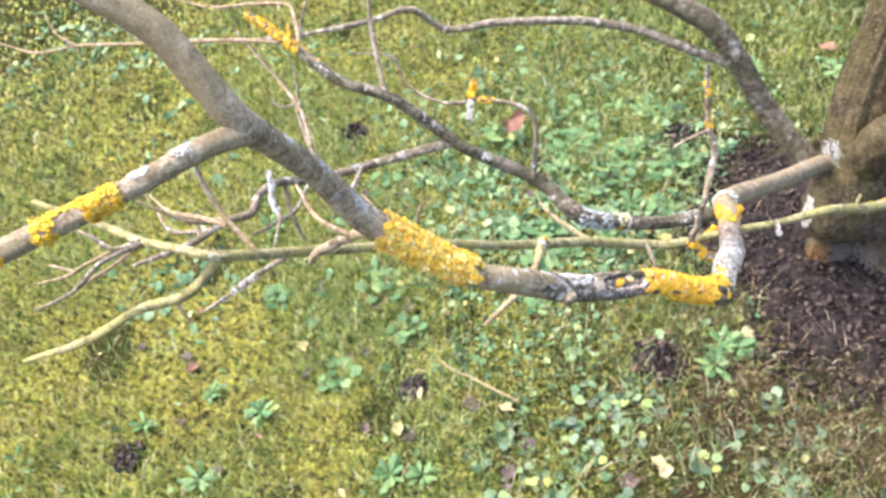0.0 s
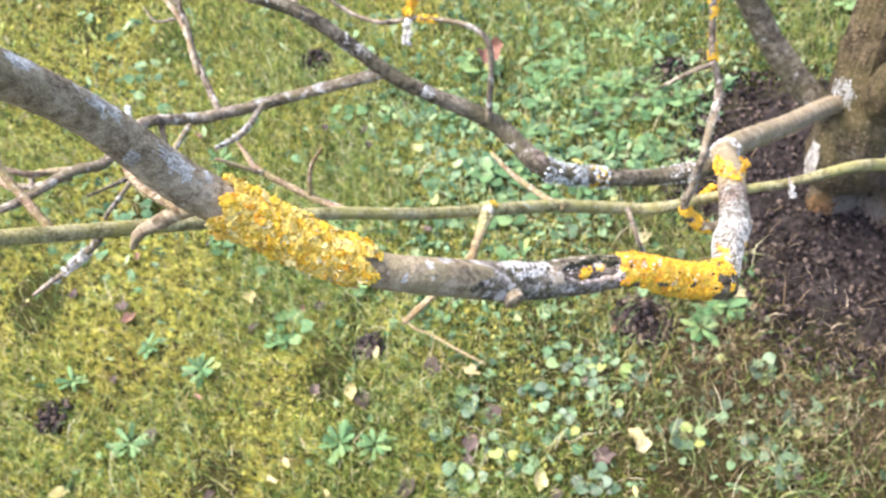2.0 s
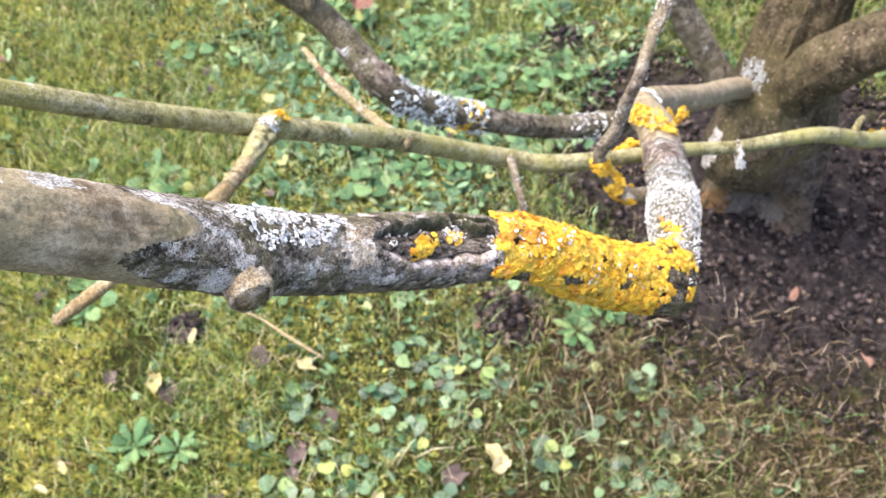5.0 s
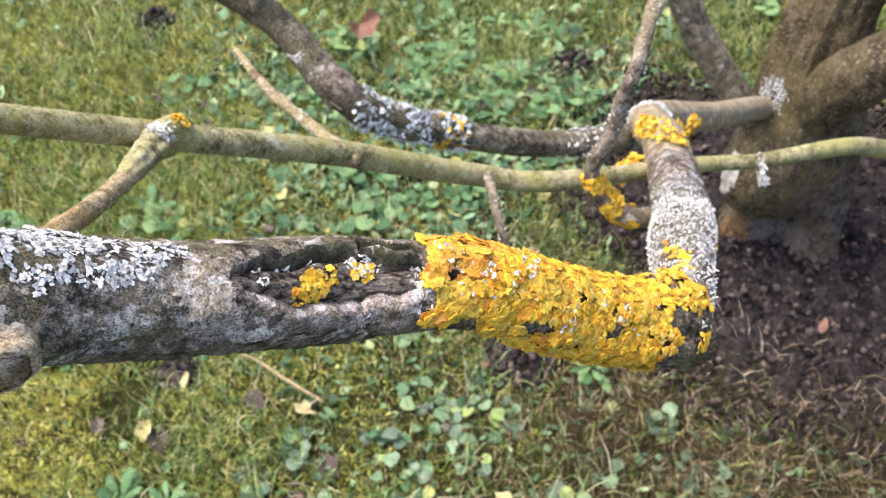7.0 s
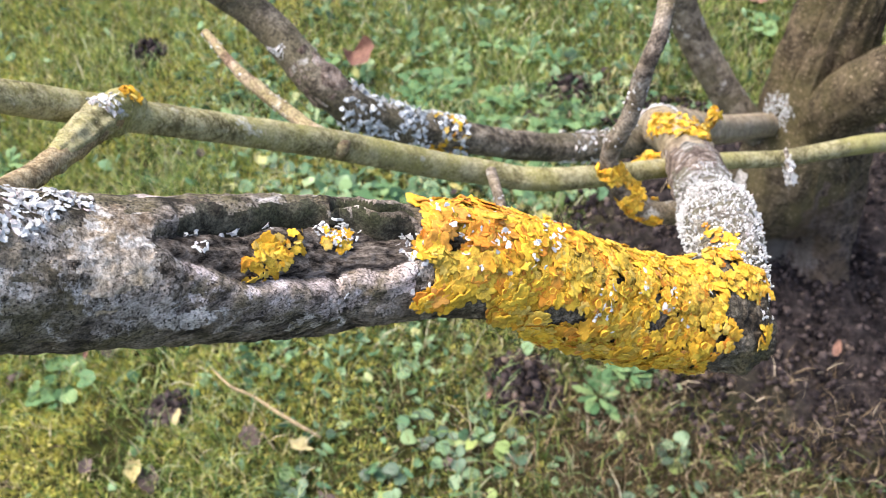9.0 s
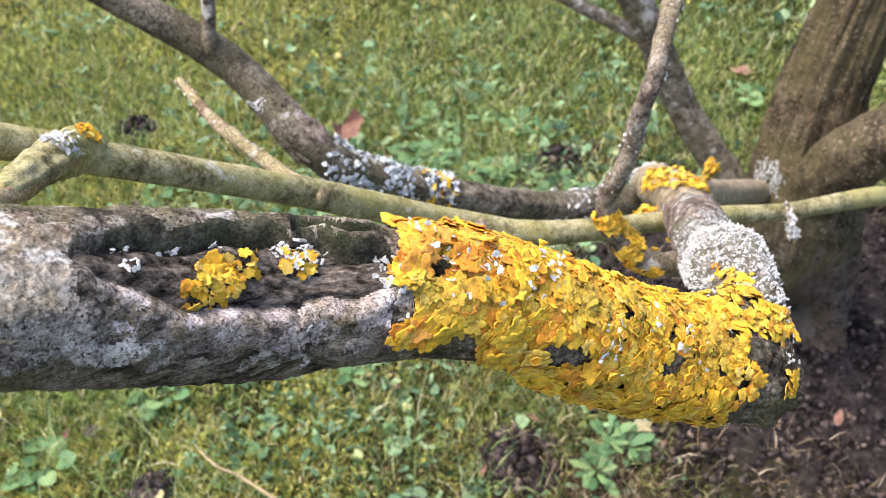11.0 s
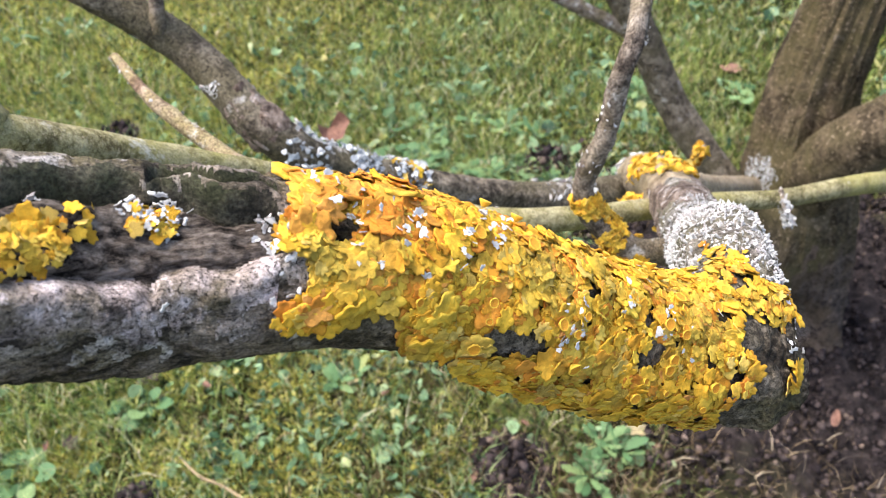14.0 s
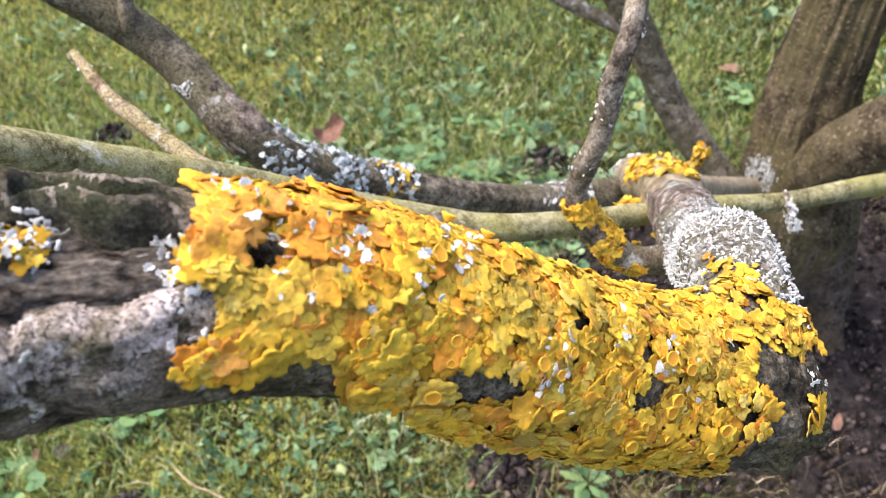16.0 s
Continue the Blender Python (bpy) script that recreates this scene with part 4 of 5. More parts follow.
TWIGS = [
    ([(0.3048, 0.6211, 0.9326), (0.2915, 0.6195, 0.9373), (0.2804, 0.6228, 0.9476), (0.2745, 0.6259, 0.9572), (0.2752, 0.6260, 0.9678), (0.2789, 0.6265, 0.9778), (0.2799, 0.6263, 0.9882), (0.2801, 0.6258, 0.9996), (0.2840, 0.6293, 1.0082), (0.289, 0.639, 1.019), (0.302, 0.663, 1.038), (0.299, 0.681, 1.065), (0.299, 0.695, 1.104), (0.298, 0.697, 1.118)], [0.0046, 0.0042, 0.0038, 0.0034, 0.0032, 0.0031, 0.003, 0.0029, 0.0029, 0.0028, 0.003, 0.0025, 0.002, 0.001], BARK_TWIG, "hooked upright twig"),
    ([(0.298, 0.670, 1.061), (0.283, 0.674, 1.052), (0.272, 0.680, 1.040), (0.262, 0.679, 1.036)], [0.0018, 0.0017, 0.0015, 0.0006], BARK_TWIG, "pale lichen-crusted spur"),
    ([(-0.117, 0.460, 1.212), (-0.154, 0.463, 1.177), (-0.201, 0.481, 1.150), (-0.254, 0.489, 1.117), (-0.326, 0.511, 1.079)], [0.0039, 0.0038, 0.0036, 0.0032, 0.0022], BARK_GREEN, "long drooping twig"),
    ([(0.180, 0.634, 0.968), (0.165, 0.650, 0.971), (0.146, 0.671, 0.977), (0.134, 0.692, 0.981)], [0.0034, 0.0026, 0.0022, 0.0014], BARK_RED, "short red-brown twig"),
    ([(0.120, 0.596, 1.022), (0.107, 0.558, 1.036), (0.097, 0.530, 1.050), (0.054, 0.499, 1.041)], [0.0038, 0.0030, 0.0027, 0.0018], BARK_TAN, ""),
    ([(0.238, 0.655, 0.932), (0.240, 0.628, 0.925), (0.247, 0.626, 0.904)], [0.0022, 0.0018, 0.0012], BARK_TWIG, ""),
    ([(0.036, 0.542, 1.100), (0.008, 0.556, 1.108), (-0.0185, 0.572, 1.119), (-0.0245, 0.580, 1.124), (-0.0298, 0.589, 1.128)], [0.0030, 0.0027, 0.0023, 0.0021, 0.0014], BARK_RED, ""),
    ([(0.139, 0.762, 0.950), (0.144, 0.776, 1.029), (0.097, 0.800, 1.041), (0.055, 0.811, 1.037), (0.019, 0.832, 1.052), (0.006, 0.851, 1.080), (-0.037, 0.861, 1.086)], [0.0036, 0.0031, 0.0027, 0.0024, 0.0022, 0.0019, 0.001], BARK_TWIG, "crooked dark twig with grey lichen"),
    ([(0.000, 0.452, 1.216), (-0.026, 0.465, 1.206), (-0.050, 0.473, 1.190), (-0.061, 0.477, 1.180), (-0.066, 0.476, 1.173)], [0.0064, 0.0048, 0.004, 0.0034, 0.002], BARK_UPPER, "stubby fork under the limb"),
    ([(-0.100, 0.480, 1.190), (-0.122, 0.508, 1.209), (-0.130, 0.520, 1.24), (-0.118, 0.510, 1.268)], [0.0028, 0.0026, 0.0024, 0.0014], BARK_RED, "red-brown shoot"),
    ([(-0.085, 0.487, 1.172), (-0.112, 0.525, 1.125), (-0.15, 0.55, 1.080), (-0.190, 0.563, 1.045)], [0.003, 0.0028, 0.0024, 0.0014], BARK_TWIG, ""),
    ([(-0.175, 0.486, 1.211), (-0.195, 0.46, 1.225), (-0.219, 0.451, 1.211), (-0.25, 0.45, 1.20)], [0.0024, 0.0022, 0.0018, 0.001], BARK_TWIG, ""),
    ([(-0.082, 0.752, 1.015), (-0.100, 0.806, 1.034), (-0.109, 0.846, 1.054), (-0.134, 0.872, 1.090), (-0.16, 0.90, 1.12)], [0.0036, 0.0032, 0.0028, 0.0022, 0.0012], BARK_TWIG, ""),
    ([(-0.040, 0.757, 1.014), (-0.042, 0.729, 1.034), (-0.050, 0.677, 1.056), (-0.0658, 0.6559, 1.0647)], [0.003, 0.0026, 0.0024, 0.0012], BARK_TWIG, "crooked twig with a white tip"),
    ([(-0.004, 0.785, 1.074), (-0.007, 0.819, 1.096), (-0.008, 0.849, 1.126), (-0.006, 0.870, 1.157), (-0.01, 0.9, 1.2)], [0.0038, 0.0035, 0.003, 0.0025, 0.0012], BARK_TWIG, ""),
    ([(-0.030, 0.465, 1.205), (-0.053, 0.485, 1.210), (-0.066, 0.519, 1.212)], [0.003, 0.0022, 0.0014], BARK_RED, ""),
    ([(-0.144, 0.652, 1.069), (-0.180, 0.651, 1.071), (-0.197, 0.640, 1.085), (-0.233, 0.640, 1.119)], [0.0034, 0.003, 0.0026, 0.0014], BARK_RED, ""),
    ([(0.675, 0.842, 0.738), (0.62, 0.75, 0.785), (0.593, 0.715, 0.797), (0.570, 0.679, 0.791)], [0.0045, 0.004, 0.0032, 0.002], BARK_GREEN, "lichened hanging twig"),
    ([(0.525, 0.752, 0.824), (0.526, 0.756, 0.832), (0.529, 0.758, 0.838)], [0.004, 0.0032, 0.0022], BARK_GREEN, ""),
    ([(-0.120, 0.722, 1.042), (-0.118, 0.700, 1.015), (-0.112, 0.69, 0.985)], [0.003, 0.0026, 0.0014], BARK_TWIG, ""),
    ([(-0.121, 0.680, 1.096), (-0.119, 0.663, 1.090), (-0.119, 0.645, 1.087), (-0.112, 0.623, 1.086), (-0.103, 0.536, 1.135)], [0.0012, 0.002, 0.0024, 0.0024, 0.0014], BARK_TWIG, "small upright twig crusted with lichen"),
    ([(-0.094, 0.705, 1.047), (-0.103, 0.660, 1.059), (-0.111, 0.621, 1.085), (-0.128, 0.578, 1.113)], [0.0026, 0.0024, 0.0022, 0.001], BARK_TWIG, ""),
    ([(-0.162, 0.635, 1.078), (-0.191, 0.639, 1.071), (-0.238, 0.689, 1.033), (-0.257, 0.729, 1.031)], [0.003, 0.0028, 0.0026, 0.0012], BARK_TWIG, ""),
    ([(-0.196, 0.621, 1.079), (-0.191, 0.629, 1.073), (-0.192, 0.641, 1.073), (-0.194, 0.645, 1.074)], [0.0012, 0.0022, 0.0024, 0.0014], BARK_TWIG, ""),
    ([(-0.123, 0.510, 1.193), (-0.155, 0.547, 1.173), (-0.189, 0.589, 1.145), (-0.219, 0.639, 1.124)], [0.0028, 0.0026, 0.0022, 0.001], BARK_RED, ""),
    ([(-0.176, 0.487, 1.213), (-0.196, 0.485, 1.212), (-0.214, 0.498, 1.217), (-0.235, 0.508, 1.221)], [0.0024, 0.0022, 0.0018, 0.0008], BARK_TWIG, ""),
    ([(-0.192, 0.485, 1.212), (-0.221, 0.486, 1.200), (-0.235, 0.482, 1.196), (-0.264, 0.487, 1.188)], [0.0022, 0.002, 0.0016, 0.0008], BARK_RED, ""),
    ([(-0.230, 0.484, 1.197), (-0.240, 0.490, 1.197), (-0.250, 0.496, 1.196)], [0.0014, 0.0012, 0.0006], BARK_RED, ""),
    ([(-0.174, 0.486, 1.213), (-0.205, 0.491, 1.190), (-0.227, 0.493, 1.178), (-0.243, 0.496, 1.168)], [0.002, 0.0018, 0.0014, 0.0008], BARK_RED, ""),
    ([(-0.163, 0.465, 1.172), (-0.162, 0.461, 1.161), (-0.157, 0.456, 1.156)], [0.002, 0.0018, 0.0008], BARK_RED, ""),
    ([(-0.096, 0.827, 1.135), (-0.146, 0.843, 1.137), (-0.209, 0.875, 1.127), (-0.259, 0.896, 1.120), (-0.302, 0.918, 1.113), (-0.343, 0.938, 1.106), (-0.392, 0.946, 1.101), (-0.441, 0.977, 1.103)], [0.003, 0.003, 0.0028, 0.0026, 0.0026, 0.0024, 0.002, 0.001], BARK_RED, "thin crooked twig"),
    ([(-0.343, 0.938, 1.106), (-0.363, 0.950, 1.118), (-0.372, 0.967, 1.134)], [0.0022, 0.0018, 0.0008], BARK_RED, ""),
    ([(-0.256, 0.896, 1.119), (-0.266, 0.904, 1.128), (-0.282, 0.915, 1.138)], [0.002, 0.0018, 0.0008], BARK_TWIG, ""),
    ([(-0.085, 0.816, 1.124), (-0.083, 0.841, 1.134), (-0.085, 0.863, 1.141), (-0.093, 0.882, 1.145), (-0.135, 0.904, 1.140), (-0.175, 0.916, 1.137), (-0.224, 0.946, 1.139)], [0.003, 0.0028, 0.0026, 0.0026, 0.0024, 0.002, 0.001], BARK_RED, ""),
    ([(-0.089, 0.820, 1.128), (-0.089, 0.828, 1.142), (-0.087, 0.832, 1.153)], [0.003, 0.0026, 0.0012], BARK_GREEN, ""),
    ([(-0.082, 0.836, 1.130), (-0.074, 0.844, 1.150), (-0.064, 0.851, 1.170)], [0.002, 0.0018, 0.001], BARK_TWIG, ""),
    ([(-0.088, 0.756, 1.054), (-0.093, 0.784, 1.080), (-0.110, 0.814, 1.095), (-0.137, 0.852, 1.118)], [0.003, 0.0026, 0.002, 0.001], BARK_RED, ""),
    ([(-0.093, 0.784, 1.080), (-0.093, 0.803, 1.098), (-0.093, 0.821, 1.115)], [0.002, 0.0016, 0.001], BARK_TWIG, ""),
    ([(0.3562, 0.7126, 0.8849), (0.3573, 0.7111, 0.8929), (0.3589, 0.7096, 0.8984), (0.3604, 0.7098, 0.9039)], [0.0016, 0.0012, 0.001, 0.0012], BARK_TWIG, "tiny spur with yellow lichen"),
    ([(0.3423, 0.7080, 0.8791), (0.3303, 0.7031, 0.8812), (0.3215, 0.6981, 0.8824), (0.3156, 0.6914, 0.8813)], [0.003, 0.0026, 0.0024, 0.0018], BARK_BRANCH, "short lichened stub"),
    ([(-0.0150, 0.570, 1.117), (-0.027, 0.567, 1.129), (-0.038, 0.565, 1.140)], [0.0022, 0.0018, 0.001], BARK_RED, ""),
    ([(0.0105, 0.555, 1.109), (0.0151, 0.5567, 1.129), (0.0262, 0.5477, 1.1526)], [0.002, 0.0016, 0.0008], BARK_RED, "thin upright shoot"),
    ([(0.4011, 0.7048, 0.8781), (0.4007, 0.6977, 0.8735), (0.4011, 0.6905, 0.8690)], [0.0014, 0.0012, 0.001], BARK_TWIG, "hanging spur under the green branch"),
    ([(0.0895, 0.8182, 1.0537), (0.0840, 0.8042, 1.0422), (0.0780, 0.7871, 1.0282)], [0.002, 0.0018, 0.0012], BARK_TWIG, "hanging lichened spur"),
    ([(-0.099, 0.789, 1.085), (-0.114, 0.789, 1.085), (-0.121, 0.797, 1.093)], [0.0016, 0.0014, 0.0008], BARK_TWIG, ""),
]
for i, (pts, rads, mat, label) in enumerate(TWIGS):
    bough("twig", "t%d" % i, pts, [r * (0.82 if i > 5 else 1) for r in rads], mat, 0.003, 16, label, 0.2, 190)

# swollen node where the tan twig leaves the green branch
node = Bough([(0.124, 0.605, 1.017), (0.121, 0.599, 1.0215), (0.117, 0.589, 1.026), (0.1135, 0.577, 1.0305), (0.111, 0.569, 1.033)], [0.0030, 0.0054, 0.0048, 0.0036, 0.0024], np.linspace(0, 4, 40), 32, 0.2, 260)
part("node", node.mesh("node", TRUNK_AT), BARK_GREEN, tree, "swollen knobby twig node")

# ---- lichen ----


def front_patch(u, phi, p):
    """The yellow colony on the front of the limb, with a ragged edge and bare holes."""
    w = noise.noise(Vector(p) * 160) * 14
    lo = -92 if u < 4.1 else -92 + (u - 4.1) * 38 if u < 5.2 else -48 + (u - 5.2) * 8
    hi = 92 if u < 5.3 else 88
    if not (2.15 - 0.85 * (phi > 40) + 0.14 * math.sin(phi * 0.09) < u < 5.86 - 0.2 * (phi > 52) + 0.1 * math.sin(phi * 0.11)):
        return False
    if not lo + w < phi < hi + w:
        return False
    if math.hypot((u - 5.58) / 0.17, (phi - 18) / 12) < 1 or math.hypot((u - 3.35) / 0.2, (phi + 18) / 12) < 1:
        return False
    if math.hypot((u - 4.35) / 0.3, (phi + 32) / 14) < 1 or math.hypot((u - 5.35) / 0.22, (phi + 48) / 14) < 1:
        return False
    return noise.noise(Vector(p) * 300 + Vector((3, 1, 7))) > -0.27


lichen("yellow_lichen", limb.spots(4600, front_patch), (0.0005, 0.0020), (0.235, 0.503, 1.035), "thick bright yellow-orange leafy lichen crusting the limb", LICHEN_MASS, LOBES, 300, 0, 9, (0.0002, 0.0013),
       second=(LICHEN_ORANGE, lambda u, phi: rng.random() < 0.1 + 0.42 * (u > 4.9 and phi > 5)), tip=lambda u, phi: 0.78 + 0.13 * max(0, u - 3.0))
colony = bpy.data.objects["yellow_lichen"]
base = Vector(colony.location)
for p, n, t, u, phi in limb.spots(75, lambda u, f, p: 2.3 < u < 5.2 and -48 < f < 65 and front_patch(u, f, p) and noise.noise(Vector(p) * 140) > 0.02):
    s = rng.uniform(0.00045, 0.0010)
    m = Matrix.Translation(-base) @ frame_at(np.array(p) + np.array(n) * 0.0024, n, t, rng.uniform(0, 360), rng.uniform(-12, 12), (s, s, s * 1.3))
    rim, disc = CUPS[int(rng.integers(4))]
    cup = part("cup", rim, CUP_RIM, colony, place=m)
    part("disc", disc, CUP_DISC, cup, "orange disc")


def upper_patch(u, phi, p):
    w = noise.noise(Vector(p) * 120) * 16
    return 10.15 + 0.12 * math.sin(phi * 0.08) < u < 11.70 + 0.08 * math.sin(phi * 0.1) and -88 + w < phi < 98 + w and noise.noise(Vector(p) * 220) > -0.6


lichen("yellow_lichen", limb.spots(2700, upper_patch), (0.0012, 0.0032), (0.02, 0.443, 1.195), "ragged yellow leafy lichen sleeve on the upper limb", LICHEN_MASS, LOBES, 120, 6, 20, (0.0004, 0.0026), second=(LICHEN_PALE, lambda u, phi: rng.random() < 0.6))


def colony_at(name, bgh, centre, radius, n, sizes, label, mass, templates, flat=25, rag=0.4, lift=(0.0001, 0.0007)):
    c = np.array(centre)

    def ok(u, f, p):
        return np.linalg.norm(p - c) < radius * (1 + rag * noise.noise(Vector(p) * 180))
    sp = bgh.spots(n, ok, 400)
    if sp:
        lichen(name, sp, sizes, centre, label, mass, templates, min(24, len(sp) // 2), flat, lift=lift)


# canker and its rim
for uu, ff, rr, nn, what in ((7.18, 10, 0.0034, 110, "yellow lichen patch inside the canker"), (7.08, 22, 0.0022, 50, "yellow lichen patch inside the canker"), (7.25, -4, 0.0024, 60, "yellow lichen patch inside the canker"),
                             (6.72, 24, 0.0020, 45, "yellow lichen speck among grey lichen in the canker"), (6.55, 22, 0.0016, 30, "yellow lichen speck among grey lichen in the canker"), (6.0, 2, 0.001, 8, "tiny yellow lichen speck by the canker")):
    i, j = int(np.argmin(np.abs(limb.us - uu))), int(np.argmin(np.abs(np.degrees(limb.phis) - ff)))
    colony_at("yellow_lichen", limb, limb.s[i, j], rr * 0.92, int(nn * 1.7), (0.0004, 0.0010), what, LICHEN_MASS, LOBES, 0, lift=(0.0001, 0.0005))
for uu, ff, rr, nn in ((6.85, 32, 0.0024, 60), (6.62, 30, 0.0030, 110), (6.42, 26, 0.0020, 46), (6.38, 14, 0.0016, 30), (5.97, 16, 0.0034, 130), (5.92, 4, 0.0026, 60), (7.45, 20, 0.002, 60), (7.3, 30, 0.0024, 80), (7.15, 33, 0.0016, 40), (4.15, -8, 0.0032, 60), (3.3, 12, 0.0026, 34), (5.2, 25, 0.003, 44), (4.7, 40, 0.0026, 32), (5.95, -20, 0.0022, 36), (6.15, -32, 0.0015, 14), (6.6, -26, 0.0012, 10), (5.5, 30, 0.0026, 34), (3.0, -5, 0.002, 20), (3.7, 20, 0.0024, 26), (5.05, -2, 0.002, 22), (2.6, 30, 0.002, 20), (4.6, 60, 0.003, 30), (4.9, 15, 0.0022, 30), (5.45, -4, 0.0024, 34), (2.9, 18, 0.0016, 18), (3.9, -30, 0.0018, 18), (5.7, 42, 0.0028, 50), (5.3, 12, 0.002, 26), (3.45, 45, 0.002, 20)):
    i, j = int(np.argmin(np.abs(limb.us - uu))), int(np.argmin(np.abs(np.degrees(limb.phis) - ff)))
    colony_at("grey_lichen", limb, limb.s[i, j], rr * 0.85, nn, (0.00035, 0.0008) if uu < 5.8 else (0.0004, 0.0009), "small pale grey leafy lichen on the limb", GREY_MASS, SPRIGS if uu < 5.8 else SPRIGS + SPRIGS + NUBS[:3], 25, lift=(0.0013, 0.0030) if uu < 5.8 else (0.0001, 0.0007))
lichen("grey_lichen", limb.spots(2300, lambda u, f, p: math.hypot((u - 8.05) / 0.27, (f - 48) / 36) < 1 + 0.9 * noise.noise(Vector(p) * 170) and noise.noise(Vector(p) * 420) > -0.25), (0.0004, 0.0009), (0.135, 0.475, 1.095), "pale blue-grey leafy lichen beside the knot", GREY_MASS, SPRIGS, 24, 20)
colony_at("yellow_lichen", limb, limb.s[int(np.argmin(np.abs(limb.us - 7.8))), 116], 0.0016, 6, (0.0010, 0.0018), "tiny yellow lichen speck on grey bark", LICHEN_MASS, LOBES)

# the rising branch behind the blunt end


def corner(u, f, p):
    """The outer side of the bend, where the yellow colony runs up against the white one."""
    d = np.asarray(p) - spline(ELBOW, np.array([u]))[0]
    return u > 6.42 + 0.6 * noise.noise(Vector(p) * 170) and d @ np.array((-0.6, -0.45, 0.66)) > (0.6 + 0.25 * noise.noise(Vector(p) * 200)) * np.linalg.norm(d)


lichen("yellow_lichen", elbow.spots(1000, corner), (0.0006, 0.0017), (0.268, 0.515, 1.02), "yellow lichen running up the bend of the limb", LICHEN_MASS, LOBES, 60, 10, 10, second=(LICHEN_ORANGE, lambda u, phi: rng.random() < 0.2))
lichen("grey_lichen", elbow.spots(6000, lambda u, f, p: 4.85 + 0.5 * noise.noise(Vector(p) * 120) + (0.5 if noise.noise(Vector(p) * 60) < 0 else 0) < u < 6.8 + 0.2 * noise.noise(Vector(p) * 90) and noise.noise(Vector(p) * 260) > -0.22 + 0.3 * max(0, 5.7 - u) and not corner(u, f, p)), (0.0003, 0.0007), (0.285, 0.56, 0.99), "dense white crusty lichen round the rising branch", GREY_MASS, NUBS + GRANULES[6:] + SPRIGS[:2], 60, 8, 26, (-0.0002, 0.0004))
colony_at("yellow_lichen", elbow, (0.297, 0.555, 0.990), 0.006, 70, (0.0006, 0.0012), "yellow lichen lobes among white lichen", LICHEN_MASS, LOBES)
colony_at("grey_lichen", limb, (0.2645, 0.5040, 1.0262), 0.0022, 40, (0.0004, 0.0009), "white lichen bit on the blunt end", GREY_MASS, SPRIGS)
colony_at("yellow_lichen", limb, (0.2635, 0.4995, 1.0225), 0.0028, 60, (0.0010, 0.0018), "yellow lichen tuft on the blunt end", LICHEN_MASS, LOBES)
lichen("yellow_lichen", elbow.spots(420, lambda u, f, p: 3.75 < u < 4.5 and math.sin(math.radians(f) * 2 + u * 4) + 1.2 * noise.noise(Vector(p) * 80) > 0.55), (0.0010, 0.0021), (0.35, 0.72, 0.875), "broken yellow lichen ring on the rising branch", LICHEN_MASS, LOBES, 24, 32, 20, (0.0003, 0.003))
lichen("yellow_lichen", BOUGHS["t0"].spots(520, lambda u, f, p: 0.6 < u < 2.7 and noise.noise(Vector(p) * 110) > -0.15), (0.0008, 0.0017), (0.275, 0.612, 0.965), "yellow lichen clump on the foot of the hooked twig", LICHEN_MASS, LOBES, 24, 30)
lichen("yellow_lichen", BOUGHS["t0"].spots(160, lambda u, f, p: 10.4 < u < 12.4 and noise.noise(Vector(p) * 90) > 0), (0.0012, 0.0024), (0.30, 0.68, 1.065), "yellow lichen flecks on the upright twig", LICHEN_MASS, LOBES, 24, 30)
lichen("yellow_lichen", BOUGHS["t38"].spots(70, lambda u, f, p: u > 0.8), (0.0008, 0.0017), (0.3604, 0.7098, 0.9039), "yellow lichen tuft on a tiny spur", LICHEN_MASS, LOBES, 20, 40, 30, (0.0002, 0.0022), tip=lambda u, phi: 0.6 + 0.3 * u)
lichen("yellow_lichen", BOUGHS["t39"].spots(340, lambda u, f, p: u > 0.5), (0.0008, 0.0019), (0.3215, 0.6981, 0.8824), "broad yellow lichen pad on a short stub", LICHEN_MASS, LOBES, 24, 20, 25, (0.0003, 0.0030))
colony_at("grey_lichen", elbow, (0.395, 0.825, 0.795), 0.022, 160, (0.0016, 0.003), "white lichen on the branch fork", GREY_MASS, SPRIGS, 30)
lichen("grey_lichen", mback.spots(760, lambda u, f, p: 2.5 < u < 3.9 and noise.noise(Vector(p) * 110) > -0.12), (0.0014, 0.0032), (0.205, 0.742, 0.89), "blue-grey leafy lichen on the kinked branch", BLUE_MASS, SPRIGS, 24, 34, 26, (0.0, 0.002), squeeze=0.55)
lichen("grey_lichen", mback.spots(90, lambda u, f, p: 1.45 < u < 1.85), (0.0016, 0.003), (0.335, 0.785, 0.822), "pale grey lichen tufts on the branch", GREY_MASS, SPRIGS, 24, 45)
lichen("yellow_lichen", mback.spots(60, lambda u, f, p: 2.5 < u < 2.72), (0.0016, 0.003), (0.245, 0.753, 0.865), "yellow lichen beside grey lichen on the branch", LICHEN_MASS, LOBES, 24, 35)
colony_at("grey_lichen", mback, (0.09, 0.766, 0.990), 0.006, 110, (0.0004, 0.0009), "whitish lichen spot on the kinked branch", GREY_MASS, GRANULES, 0)
colony_at("grey_lichen", node, (0.119, 0.592, 1.030), 0.0045, 70, (0.0006, 0.0013), "pale grey lichen tuft on the twig node", GREY_MASS, SPRIGS, 40)
colony_at("yellow_lichen", node, (0.125, 0.598, 1.026), 0.0035, 24, (0.0006, 0.0012), "olive-yellow lichen speck on the twig node", LICHEN_MASS, LOBES, 30)
